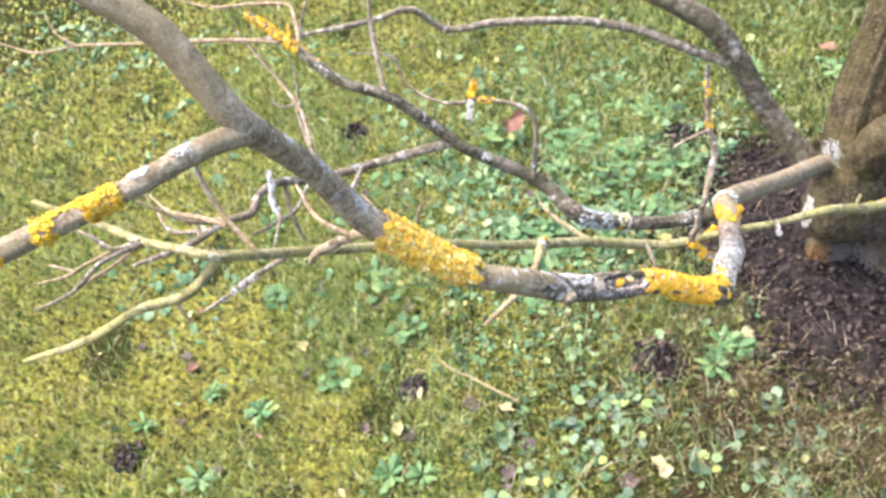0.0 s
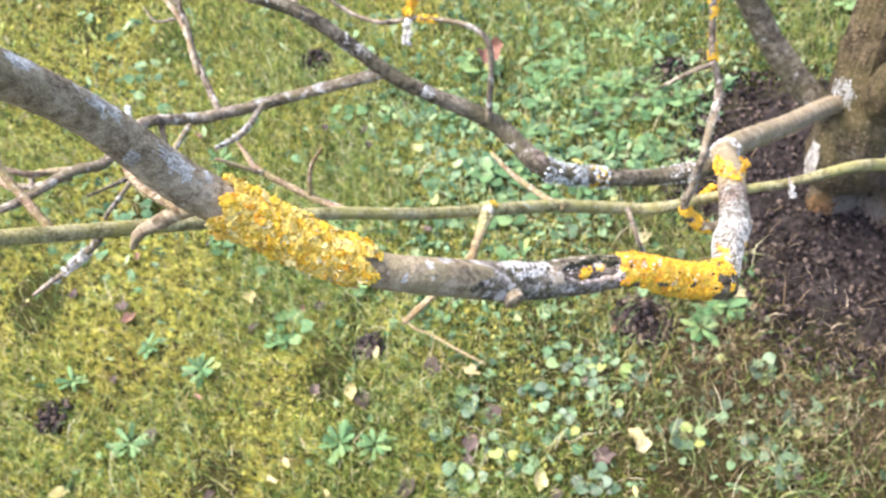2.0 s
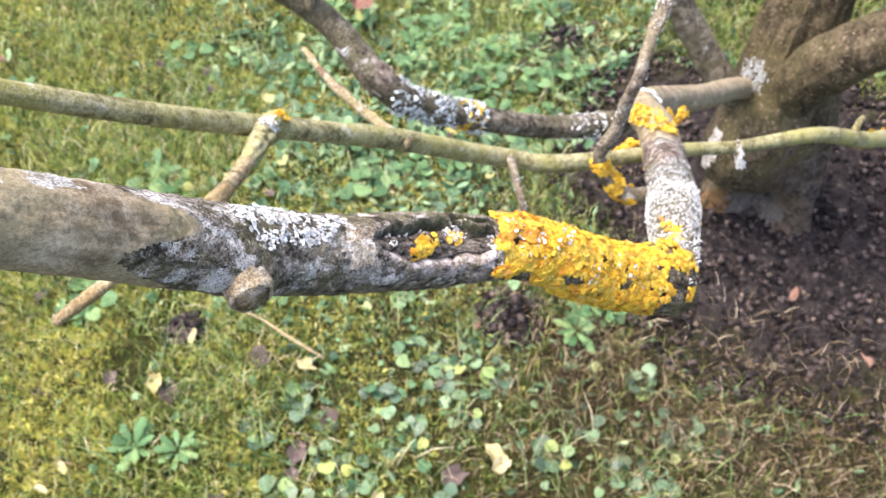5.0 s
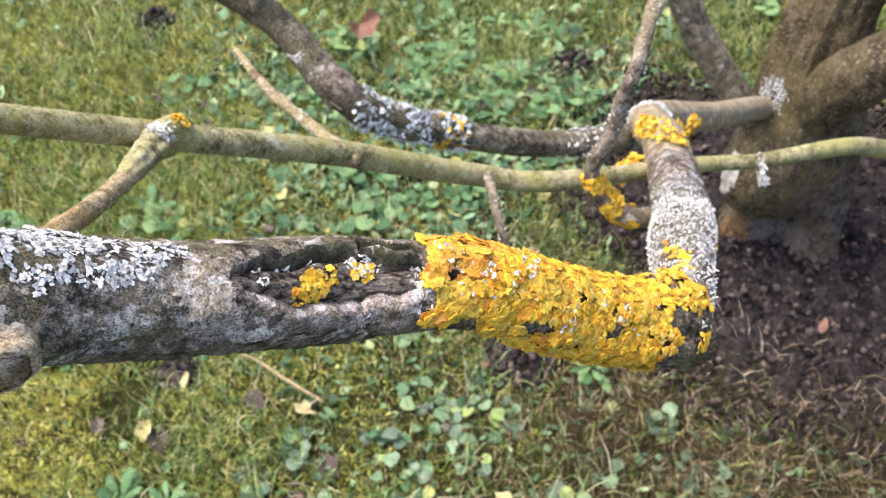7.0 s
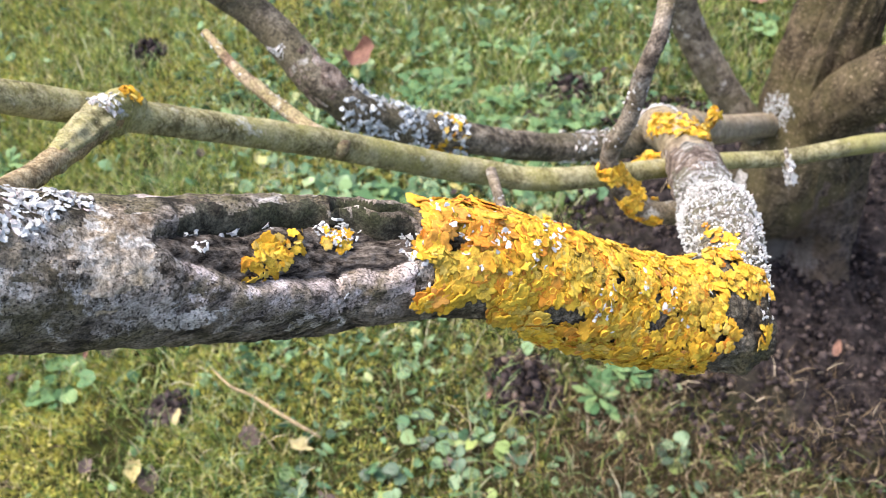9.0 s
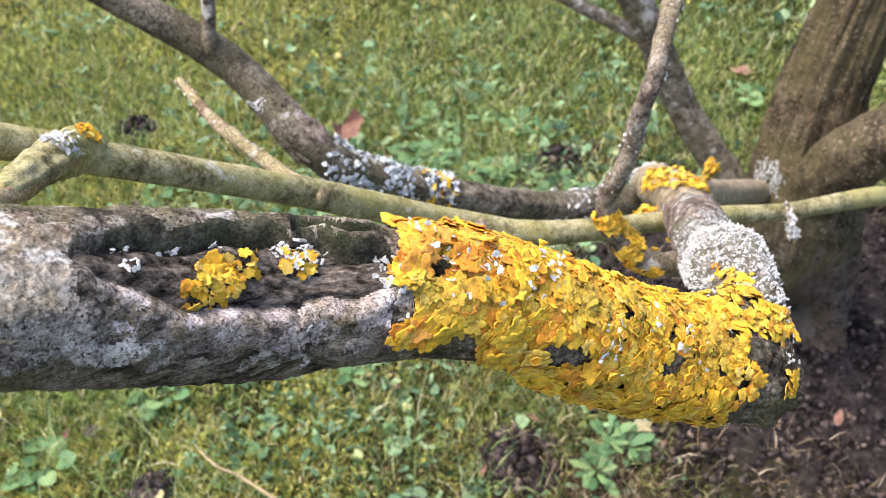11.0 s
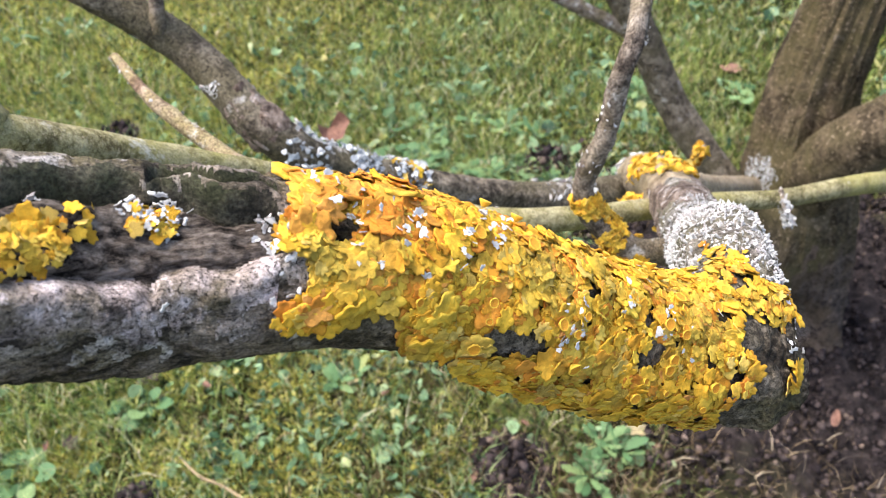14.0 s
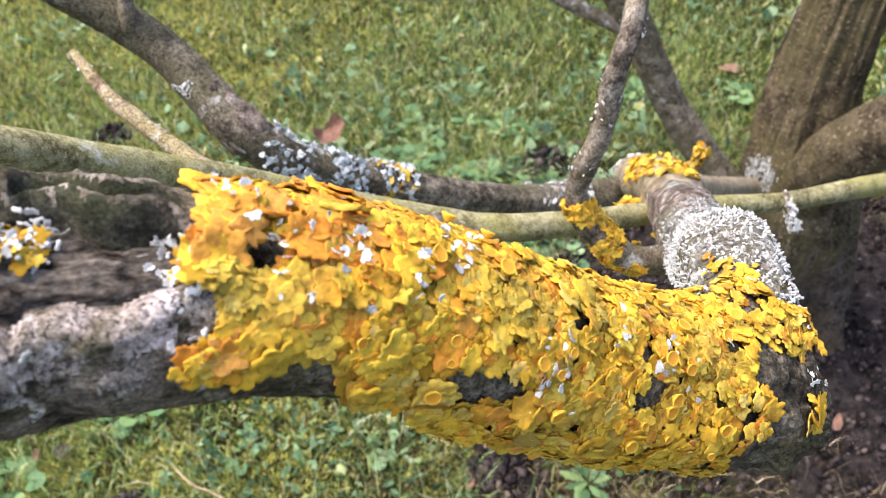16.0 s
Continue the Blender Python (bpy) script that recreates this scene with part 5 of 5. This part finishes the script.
for uu in (2.9, 3.3):
    i = int(np.argmin(np.abs(cgreen.us - uu)))
    colony_at("grey_lichen", cgreen, cgreen.s[i, 14], 0.006, 80, (0.0007, 0.0015), "small grey lichen tuft at the twig node", GREY_MASS, SPRIGS, 40)
lichen("grey_lichen", BOUGHS["t17"].spots(120, lambda u, f, p: u > 0.6), (0.0014, 0.0028), (0.6, 0.73, 0.79), "pale lichen along the hanging twig", GREY_MASS, SPRIGS, 24, 40)
lichen("yellow_lichen", cgreen.spots(60, lambda u, f, p: 3.35 < u < 4.1 and noise.noise(Vector(p) * 60) > 0.1), (0.0014, 0.0028), (0.6, 0.79, 0.78), "yellow lichen specks on the green branch", LICHEN_MASS, LOBES, 24, 25)
lichen("grey_lichen", BOUGHS["t42"].spots(90, lambda u, f, p: u > 0.3), (0.0008, 0.0020), (0.4007, 0.6977, 0.8735), "hanging grey lichen tuft under the green branch", GREY_MASS, SPRIGS, 24, 45, 30, (0.0, 0.0022))
lichen("grey_lichen", BOUGHS["t43"].spots(90, lambda u, f, p: u > 1.0), (0.0012, 0.0030), (0.078, 0.7871, 1.0282), "pale pinkish lichen tuft hanging from a twig", GREY_MASS, SPRIGS, 24, 45, 30, (0.0, 0.003))
lichen("yellow_lichen", BOUGHS["t43"].spots(90, lambda u, f, p: u < 1.0), (0.0014, 0.0034), (0.0895, 0.8182, 1.0537), "yellow lichen clump at a hanging spur", LICHEN_MASS, LOBES, 24, 25, 30, (0.0, 0.003))
lichen("grey_lichen", BOUGHS["t13"].spots(160, lambda u, f, p: u > 1.7), (0.0006, 0.0014), (-0.0658, 0.6559, 1.0647), "white lichen on a crooked twig's tip", GREY_MASS, SPRIGS, 24, 25)
lichen("yellow_lichen", arm.spots(2200, lambda u, f, p: 2.2 < u < 5.5 and noise.noise(Vector(p) * 45) > -0.05), (0.0011, 0.0022), (-0.17, 0.34, 1.362), "yellow lichen sleeve on the side branch", LICHEN_MASS, LOBES)
for c, r in (((-0.088, 0.386, 1.364), 0.006), ((-0.108, 0.372, 1.366), 0.005), ((-0.245, 0.30, 1.378), 0.007)):
    colony_at("grey_lichen", arm, c, r * 0.8, 240, (0.0003, 0.0007), "white lichen spot on the side branch", GREY_MASS, GRANULES, 0, 0.9)
colony_at("yellow_lichen", arm, (-0.19, 0.322, 1.356), 0.007, 160, (0.0012, 0.0024), "yellow lichen tuft under the side branch", LICHEN_MASS, LOBES, 50)
lichen("grey_lichen", BOUGHS["t0"].spots(260, lambda u, f, p: 3.6 < u < 12.8 and noise.noise(Vector(p) * 80) > 0.05), (0.0004, 0.0010), (0.29, 0.64, 1.02), "grey lichen crust along the hooked twig", GREY_MASS, SPRIGS, 24, 25)
lichen("grey_lichen", BOUGHS["t5"].spots(60, lambda u, f, p: u > 0.2), (0.0005, 0.0012), (0.24, 0.628, 0.925), "pale lichen along a short hanging spur", GREY_MASS, SPRIGS, 20, 30)
for c in ((0.150, 0.763, 0.942), (0.128, 0.770, 0.957), (0.141, 0.765, 0.962)):
    colony_at("yellow_lichen", mback, c, 0.0045, 40, (0.0006, 0.0014), "yellow lichen fleck on the kinked branch", LICHEN_MASS, LOBES, 10)
lichen("grey_lichen", BOUGHS["t3"].spots(26, lambda u, f, p: noise.noise(Vector(p) * 110) > 0.1), (0.0005, 0.0011), (0.16, 0.655, 0.973), "pale lichen flecks on the short twig", GREY_MASS, SPRIGS, 20, 25)
lichen("grey_lichen", BOUGHS["t10"].spots(260, lambda u, f, p: 0.8 < u < 2.4 and noise.noise(Vector(p) * 70) > -0.1), (0.0008, 0.0018), (-0.13, 0.535, 1.1), "white lichen along the thin hanging twig", GREY_MASS, SPRIGS, 24, 40)
lichen("grey_lichen", BOUGHS["t20"].spots(260, lambda u, f, p: u < 2.6), (0.001, 0.002), (-0.119, 0.655, 1.09), "blue-grey lichen sleeve on the small twig", BLUE_MASS, SPRIGS, 24, 40)
colony_at("grey_lichen", BOUGHS["t9"], (-0.100, 0.476, 1.196), 0.006, 120, (0.0008, 0.0016), "white lichen tuft at the foot of the shoot", GREY_MASS, SPRIGS, 40)
lichen("yellow_lichen", mback.spots(420, lambda u, f, p: 9.4 < u and noise.noise(Vector(p) * 60) > -0.15), (0.0012, 0.0024), (-0.1, 0.83, 1.14), "yellow lichen on the tip of the kinked branch", LICHEN_MASS, LOBES)
colony_at("yellow_lichen", BOUGHS["t34"], (-0.089, 0.826, 1.14), 0.012, 90, (0.001, 0.002), "yellow lichen on a short shoot", LICHEN_MASS, LOBES, 30)
colony_at("yellow_lichen", BOUGHS["t7"], (0.1, 0.799, 1.041), 0.009, 60, (0.001, 0.002), "yellow lichen speck on the crooked twig", LICHEN_MASS, LOBES, 30)
for c in ((0.03, 0.78, 1.045), (-0.02, 0.79, 1.088), (-0.065, 0.806, 1.115), (0.16, 0.75, 0.93)):
    colony_at("grey_lichen", mback, c, 0.0055, 150, (0.0003, 0.0007), "white crust on the kinked branch", GREY_MASS, GRANULES, 0, 0.9)
for c in ((0.0, 0.772, 1.01), (-0.05, 0.762, 1.012), (-0.10, 0.738, 1.03)):
    colony_at("grey_lichen", nbr, c, 0.005, 130, (0.0003, 0.0007), "white crust on the grey side branch", GREY_MASS, GRANULES, 0, 0.9)
colony_at("grey_lichen", trunk, (0.83, 1.345, 0.335), 0.028, 700, (0.0009, 0.002), "grey lichen at the trunk fork", BLUE_MASS, SPRIGS, 15)

# ---- plants and litter on the lawn ----


def leaf_arrays(kind, seed):
    """A leaf of unit length along x: round and scalloped, oval, or lobed."""
    g = np.random.default_rng(seed)
    m = 18 if kind == "lance" else 12
    out, mid = [], []
    for k in range(m):
        a = k / m * math.tau
        if kind == "round":
            r = 0.5 * (1 + 0.06 * math.cos(9 * a) - 0.35 * math.exp(-((a - math.pi) / 0.4) ** 2))
            x, y = 0.5 + r * math.cos(a), r * math.sin(a) * 1.08
        elif kind == "lance":
            x, y = 0.5 + 0.5 * math.cos(a), 0.15 * math.sin(a) * (1 + 0.45 * math.cos(a)) * (1.15 if k % 2 else 0.8)
        elif kind == "oval":
            x, y = 0.5 + 0.5 * math.cos(a), 0.22 * math.sin(a) * (1 + 0.3 * math.cos(a))
        else:
            r = 0.5 * (1 + 0.16 * math.cos(5 * a) + 0.06 * g.standard_normal())
            x, y = 0.5 + r * math.cos(a), r * math.sin(a) * 0.75
        out.append((x, y, 0.16 * y * y + 0.10 * math.sin(3 * a + seed) * abs(y) - 0.1 * x * x))
        mid.append((0.5 + (x - 0.5) * 0.5, y * 0.5, 0.02 - 0.04 * x))
    v = np.array(out + mid + [(0.5, 0, -0.015)])
    f = [(j, (j + 1) % m, m + (j + 1) % m, m + j) for j in range(m)] + [(m + j, m + (j + 1) % m, 2 * m) for j in range(m)]
    return v, f


LEAVES = {k: [leaf_arrays(k, s) for s in range(4)] for k in ("round", "oval", "lobed", "lance")}
LEAF_MESHES = {(k, w): [mesh_of("leaf", v, f) for v, f in a] for k, a in LEAVES.items() for w in ("weed", "ivy", "dead")}


def ground_z(x, y):
    return float(height(np.array(x), np.array(y)))


def plant(name, x, y, kind, wear, mat, count, size, rise, label, category, group):
    """A low weed: leaves on short stalks round one root."""
    z = ground_z(x, y)
    ob = thing(name, (x, y, z), label, category, group)
    stalks = []
    for i in range(count):
        a = i / count * 360 + rng.uniform(-25, 25)
        s = size * rng.uniform(0.6, 1.15)
        reach = rng.uniform(0.0, 1.0) * size * (1.1 if kind == "round" else 0.25)
        h = rng.uniform(0.4, 1.0) * rise
        c, d = math.cos(math.radians(a)), math.sin(math.radians(a))
        m = pose(reach * c, reach * d, h, 0, 0, a) @ pose(0, 0, 0, rng.uniform(-20, 20), rng.uniform(-40, -6) if kind in ("oval", "lance") else rng.uniform(-28, 12), 0) @ Matrix.Diagonal((s, s, s, 1))
        part("leaf", LEAF_MESHES[kind, wear][int(rng.integers(4))], mat, ob, place=m)
        n = np.array((-d, c, 0)) * 0.0012
        tip = np.array((reach * c, reach * d, h))
        q = len(stalks) * 4
        stalks.append((np.array([-n - (0, 0, 0.004), n - (0, 0, 0.004), tip + n, tip - n]), q))
    v = np.vstack([s[0] for s in stalks])
    part("stalk_tuft", mesh_of("stalk_tuft", v, [(q, q + 1, q + 2, q + 3) for _, q in stalks]), mat, ob, kind="stuff")
    return ob


IVY_AT = [(0.31, 1.05), (0.36, 1.08), (0.27, 1.08), (0.40, 1.03), (0.21, 1.01), (0.24, 0.95), (0.11, 0.92), (0.15, 0.88), (0.56, 0.84), (0.60, 0.80), (0.52, 0.93), (0.33, 0.98), (0.05, 0.86), (0.66, 0.90), (0.02, 0.96), (0.45, 0.88), (0.08, 1.02), (0.28, 0.82), (0.62, 0.99)]
for x, y in IVY_AT:
    plant("ground_ivy", x, y, "round", "ivy", IVY, int(rng.integers(5, 9)), 0.023, 0.018, "low ground ivy with round grey-green scalloped leaves", "ground ivy", "ground ivy plants in the lawn")
ROSETTES = [(0.543, 1.10, 0.04), (0.60, 1.13, 0.034), (0.575, 1.15, 0.035), (-0.44, 1.18, 0.036), (-0.697, 1.19, 0.026), (-0.55, 1.25, 0.024), (-0.566, 1.036, 0.04), (-0.164, 0.964, 0.034), (-0.10, 0.95, 0.03), (0.62, 1.95, 0.035), (-0.42, 1.75, 0.035), (0.50, 1.62, 0.035), (0.95, 2.05, 0.035), (0.36, 1.86, 0.03), (0.55, 1.80, 0.032), (0.42, 1.52, 0.03), (0.30, 1.70, 0.03)]
for x, y, s in ROSETTES:
    plant("weed_rosette", x, y, "lance", "weed", WEED, 17, s * 1.05, 0.022, "flat green weed rosette with toothed narrow leaves", "weed", "weed rosettes in the lawn")
for _ in range(46):
    x, y = (float(rng.normal(0.45, 0.24)), float(rng.normal(1.72, 0.17))) if rng.random() < 0.75 else (float(rng.normal(-0.1, 0.22)), float(rng.normal(1.45, 0.16)))
    if float(soil_edge(np.array(x), np.array(y))) > 0.03:
        plant("clover", x, y, "round" if rng.random() < 0.5 else "oval", "weed", WEED, int(rng.integers(6, 11)), 0.031, 0.024, "low leafy clover-like weed in the moss", "weed", "leafy weeds in the lawn")

more = scatter(10500, LAWN, lambda x, y: (soil_edge(x, y) > 0.01) & (rng.random(x.shape) < np.clip((0.25 + 1.3 * patchy(x, y, 16, 51)) * np.exp(-((x - 0.45) ** 2 / 0.2 + (y - 1.72) ** 2 / 0.22)) + 0.10 * np.exp(-((x - 0.25) ** 2 + (y - 0.98) ** 2) / 0.09) + 0.3 * patchy(x, y, 13, 4) ** 3, 0, 1)))
placed = []
for x, y in more:
    s = rng.uniform(0.011, 0.034) if y > 1.4 else rng.uniform(0.009, 0.025)
    placed.append((LEAVES["round" if rng.random() < 0.3 else "oval"][int(rng.integers(4))], pose(x, y, ground_z(x, y) + rng.uniform(0.004, 0.014), rng.uniform(-50, 50), rng.uniform(-50, 40), rng.uniform(0, 360)) @ Matrix.Diagonal((s, s * 0.85, s, 1))))
ob = tagged(new("small_weeds", joined("small_weeds", placed, (0, 0, 0))), "small green weed leaves spread through the lawn", "weeds", kind="stuff")
ob.data.materials.append(WEED_MASS)


def dead_leaf(x, y, size, mat, label, curl=0.5, kind="lobed", up=0.012):
    """A fallen leaf, folded along its middle, lying on the grass."""
    v, f = LEAVES[kind][int(rng.integers(4))]
    v = v.copy() - (0.5, 0, 0)
    v[:, 2] = np.abs(v[:, 1]) ** 1.4 * curl * 2 + 0.35 * curl * v[:, 0] ** 2 + 0.05 * np.sin(9 * v[:, 0] + 4 * v[:, 1])
    me = mesh_of("fallen_leaf", v * size, f)
    me.materials.append(mat)
    o = new("fallen_leaf", me)
    o.matrix_basis = pose(x, y, ground_z(x, y) + up, rng.uniform(-15, 15), rng.uniform(-15, 15), rng.uniform(0, 360))
    return tagged(o, label, "leaf", "fallen leaves on the lawn")


# a withered leaf rolled into an open cone
v, f = [], []
for i in range(9):
    for j in range(17):
        q, a = i / 8, (j / 16 - 0.5) * radians(250)
        rim = 1 - 0.28 * abs(j / 8 - 1) ** 1.5 + 0.05 * math.sin(j * 2.3)
        r = 0.032 * q * (1 + 0.12 * math.sin(3 * a))
        v.append((r * math.sin(a), 0.085 * q * rim - 0.02, -r * math.cos(a) + 0.02 + 0.004 * math.sin(5 * a) * q))
for i in range(8):
    for j in range(16):
        f.append((i * 17 + j, i * 17 + j + 1, (i + 1) * 17 + j + 1, (i + 1) * 17 + j))
me = mesh_of("fallen_leaf", v, f)
me.materials.append(DEAD_PINK)
rolled = tagged(new("fallen_leaf", me), "curled reddish-brown dead leaf on the moss", "leaf", "fallen leaves on the lawn")
rolled.matrix_basis = pose(0.255, 1.962, ground_z(0.255, 1.962) + 0.05, 40, 10, 195)
dead_leaf(1.19, 2.08, 0.06, DEAD_BROWN, "flat brown dead leaf on the grass", 0.3)
for x, y in ((-0.139, 1.063), (0.364, 0.895), (0.372, 0.875), (0.18, 0.835), (-0.684, 0.945), (-0.34, 1.33), (0.63, 1.16), (0.49, 1.33), (0.09, 1.07)):
    dead_leaf(x, y, 0.034, DEAD_PALE, "pale yellow fallen leaf in the grass", 0.7, "lobed", 0.018)
dead_leaf(0.93, 1.12, 0.03, DEAD_BROWN, "small orange-brown leaf on bare earth", 0.4, "oval", 0.03)
for x, y in ((-0.60, 1.33), (1.0, 0.98)):
    dead_leaf(x, y, 0.035, DEAD_PINK, "pinkish withered leaf on the ground", 0.5)
for x, y in ((0.07, 0.93), (-0.10, 1.16), (-0.12, 1.05), (0.12, 0.98), (0.30, 0.87), (-0.73, 1.11), (0.02, 1.10), (-0.05, 0.86), (0.58, 1.75), (0.62, 1.80), (-0.3, 1.5), (-0.62, 1.36)):
    dead_leaf(x, y, 0.04, DEAD_DARK, "dark wet dead leaf in the grass", 0.5)

for _ in range(60):
    x, y = float(rng.uniform(-0.9, 0.85)), float(rng.uniform(0.72, 1.95))
    if float(soil_edge(np.array(x), np.array(y))) > 0.0:
        pick = rng.random()
        if pick < 0.55:
            dead_leaf(x, y, float(rng.uniform(0.014, 0.03)), DEAD_DARK, "dark scrap of dead leaf in the grass", 0.4, "lobed", 0.016)
        elif pick < 0.8:
            dead_leaf(x, y, float(rng.uniform(0.014, 0.026)), DEAD_BROWN, "brown scrap of dead leaf in the grass", 0.6, "oval", 0.018)
        else:
            dead_leaf(x, y, float(rng.uniform(0.016, 0.028)), DEAD_PALE, "pale scrap of dead leaf in the grass", 0.6, "oval", 0.02)


def crumbs(name, pts, sizes, label, category, kind=""):
    """Irregular lumps of earth."""
    base_v = np.array([(1, 0, 0), (-1, 0, 0), (0, 1, 0), (0, -1, 0), (0, 0, 1), (0, 0, -1)], float)
    base_f = [(0, 2, 4), (2, 1, 4), (1, 3, 4), (3, 0, 4), (2, 0, 5), (1, 2, 5), (3, 1, 5), (0, 3, 5)]
    put = []
    for p in pts:
        s = rng.uniform(*sizes)
        put.append(((base_v * rng.uniform(0.6, 1.3, (6, 1)), base_f), pose(*p, *rng.uniform(0, 360, 3)) @ Matrix.Diagonal((s, s, s * 0.8, 1))))
    o = tagged(new(name, joined(name, put, (0, 0, 0))), label, category, kind=kind)
    o.data.materials.append(LITTER)
    return o


def heap(x, y, r, n):
    a, d = rng.uniform(0, math.tau, n), r * np.sqrt(rng.random(n))
    return [(x + dd * math.cos(aa), y + dd * math.sin(aa), ground_z(x, y) + 0.008 + 0.035 * (1 - dd / r) * rng.random()) for aa, dd in zip(a, d)]


for x, y, r, n in ((0.44, 1.145, 0.06, 300), (-0.19, 2.09, 0.04, 80), (-0.73, 1.12, 0.035, 50), (-0.10, 1.17, 0.035, 50), (0.68, 1.83, 0.05, 80)):
    crumbs("worm_cast", heap(x, y, r, n), (0.005, 0.012), "small dark heap of crumbly earth in the lawn", "earth heap")
sp = scatter(7000, (0.45, 0.8, 1.7, 1.95), lambda x, y: soil_edge(x, y) < 0.05)
crumbs("loose_earth", [(x, y, ground_z(x, y) + 0.012 + rng.uniform(-0.004, 0.006)) for x, y in sp], (0.002, 0.009), "loose dark crumbly earth under the tree", "earth", "stuff")

stick = Bough([(-0.035, 1.222, 0.03), (-0.005, 1.18, 0.036), (0.025, 1.162, 0.032), (0.07, 1.118, 0.037), (0.12, 1.082, 0.026)], [0.0013, 0.0024, 0.002, 0.003, 0.0024], np.linspace(0, 4, 40), 8, 0.1, 80)
me = stick.mesh("straw_stalk", (0, 0, 0))
me.materials.append(STALK)
tagged(new("straw_stalk", me), "long pale dead stalk lying in the grass", "stalk")
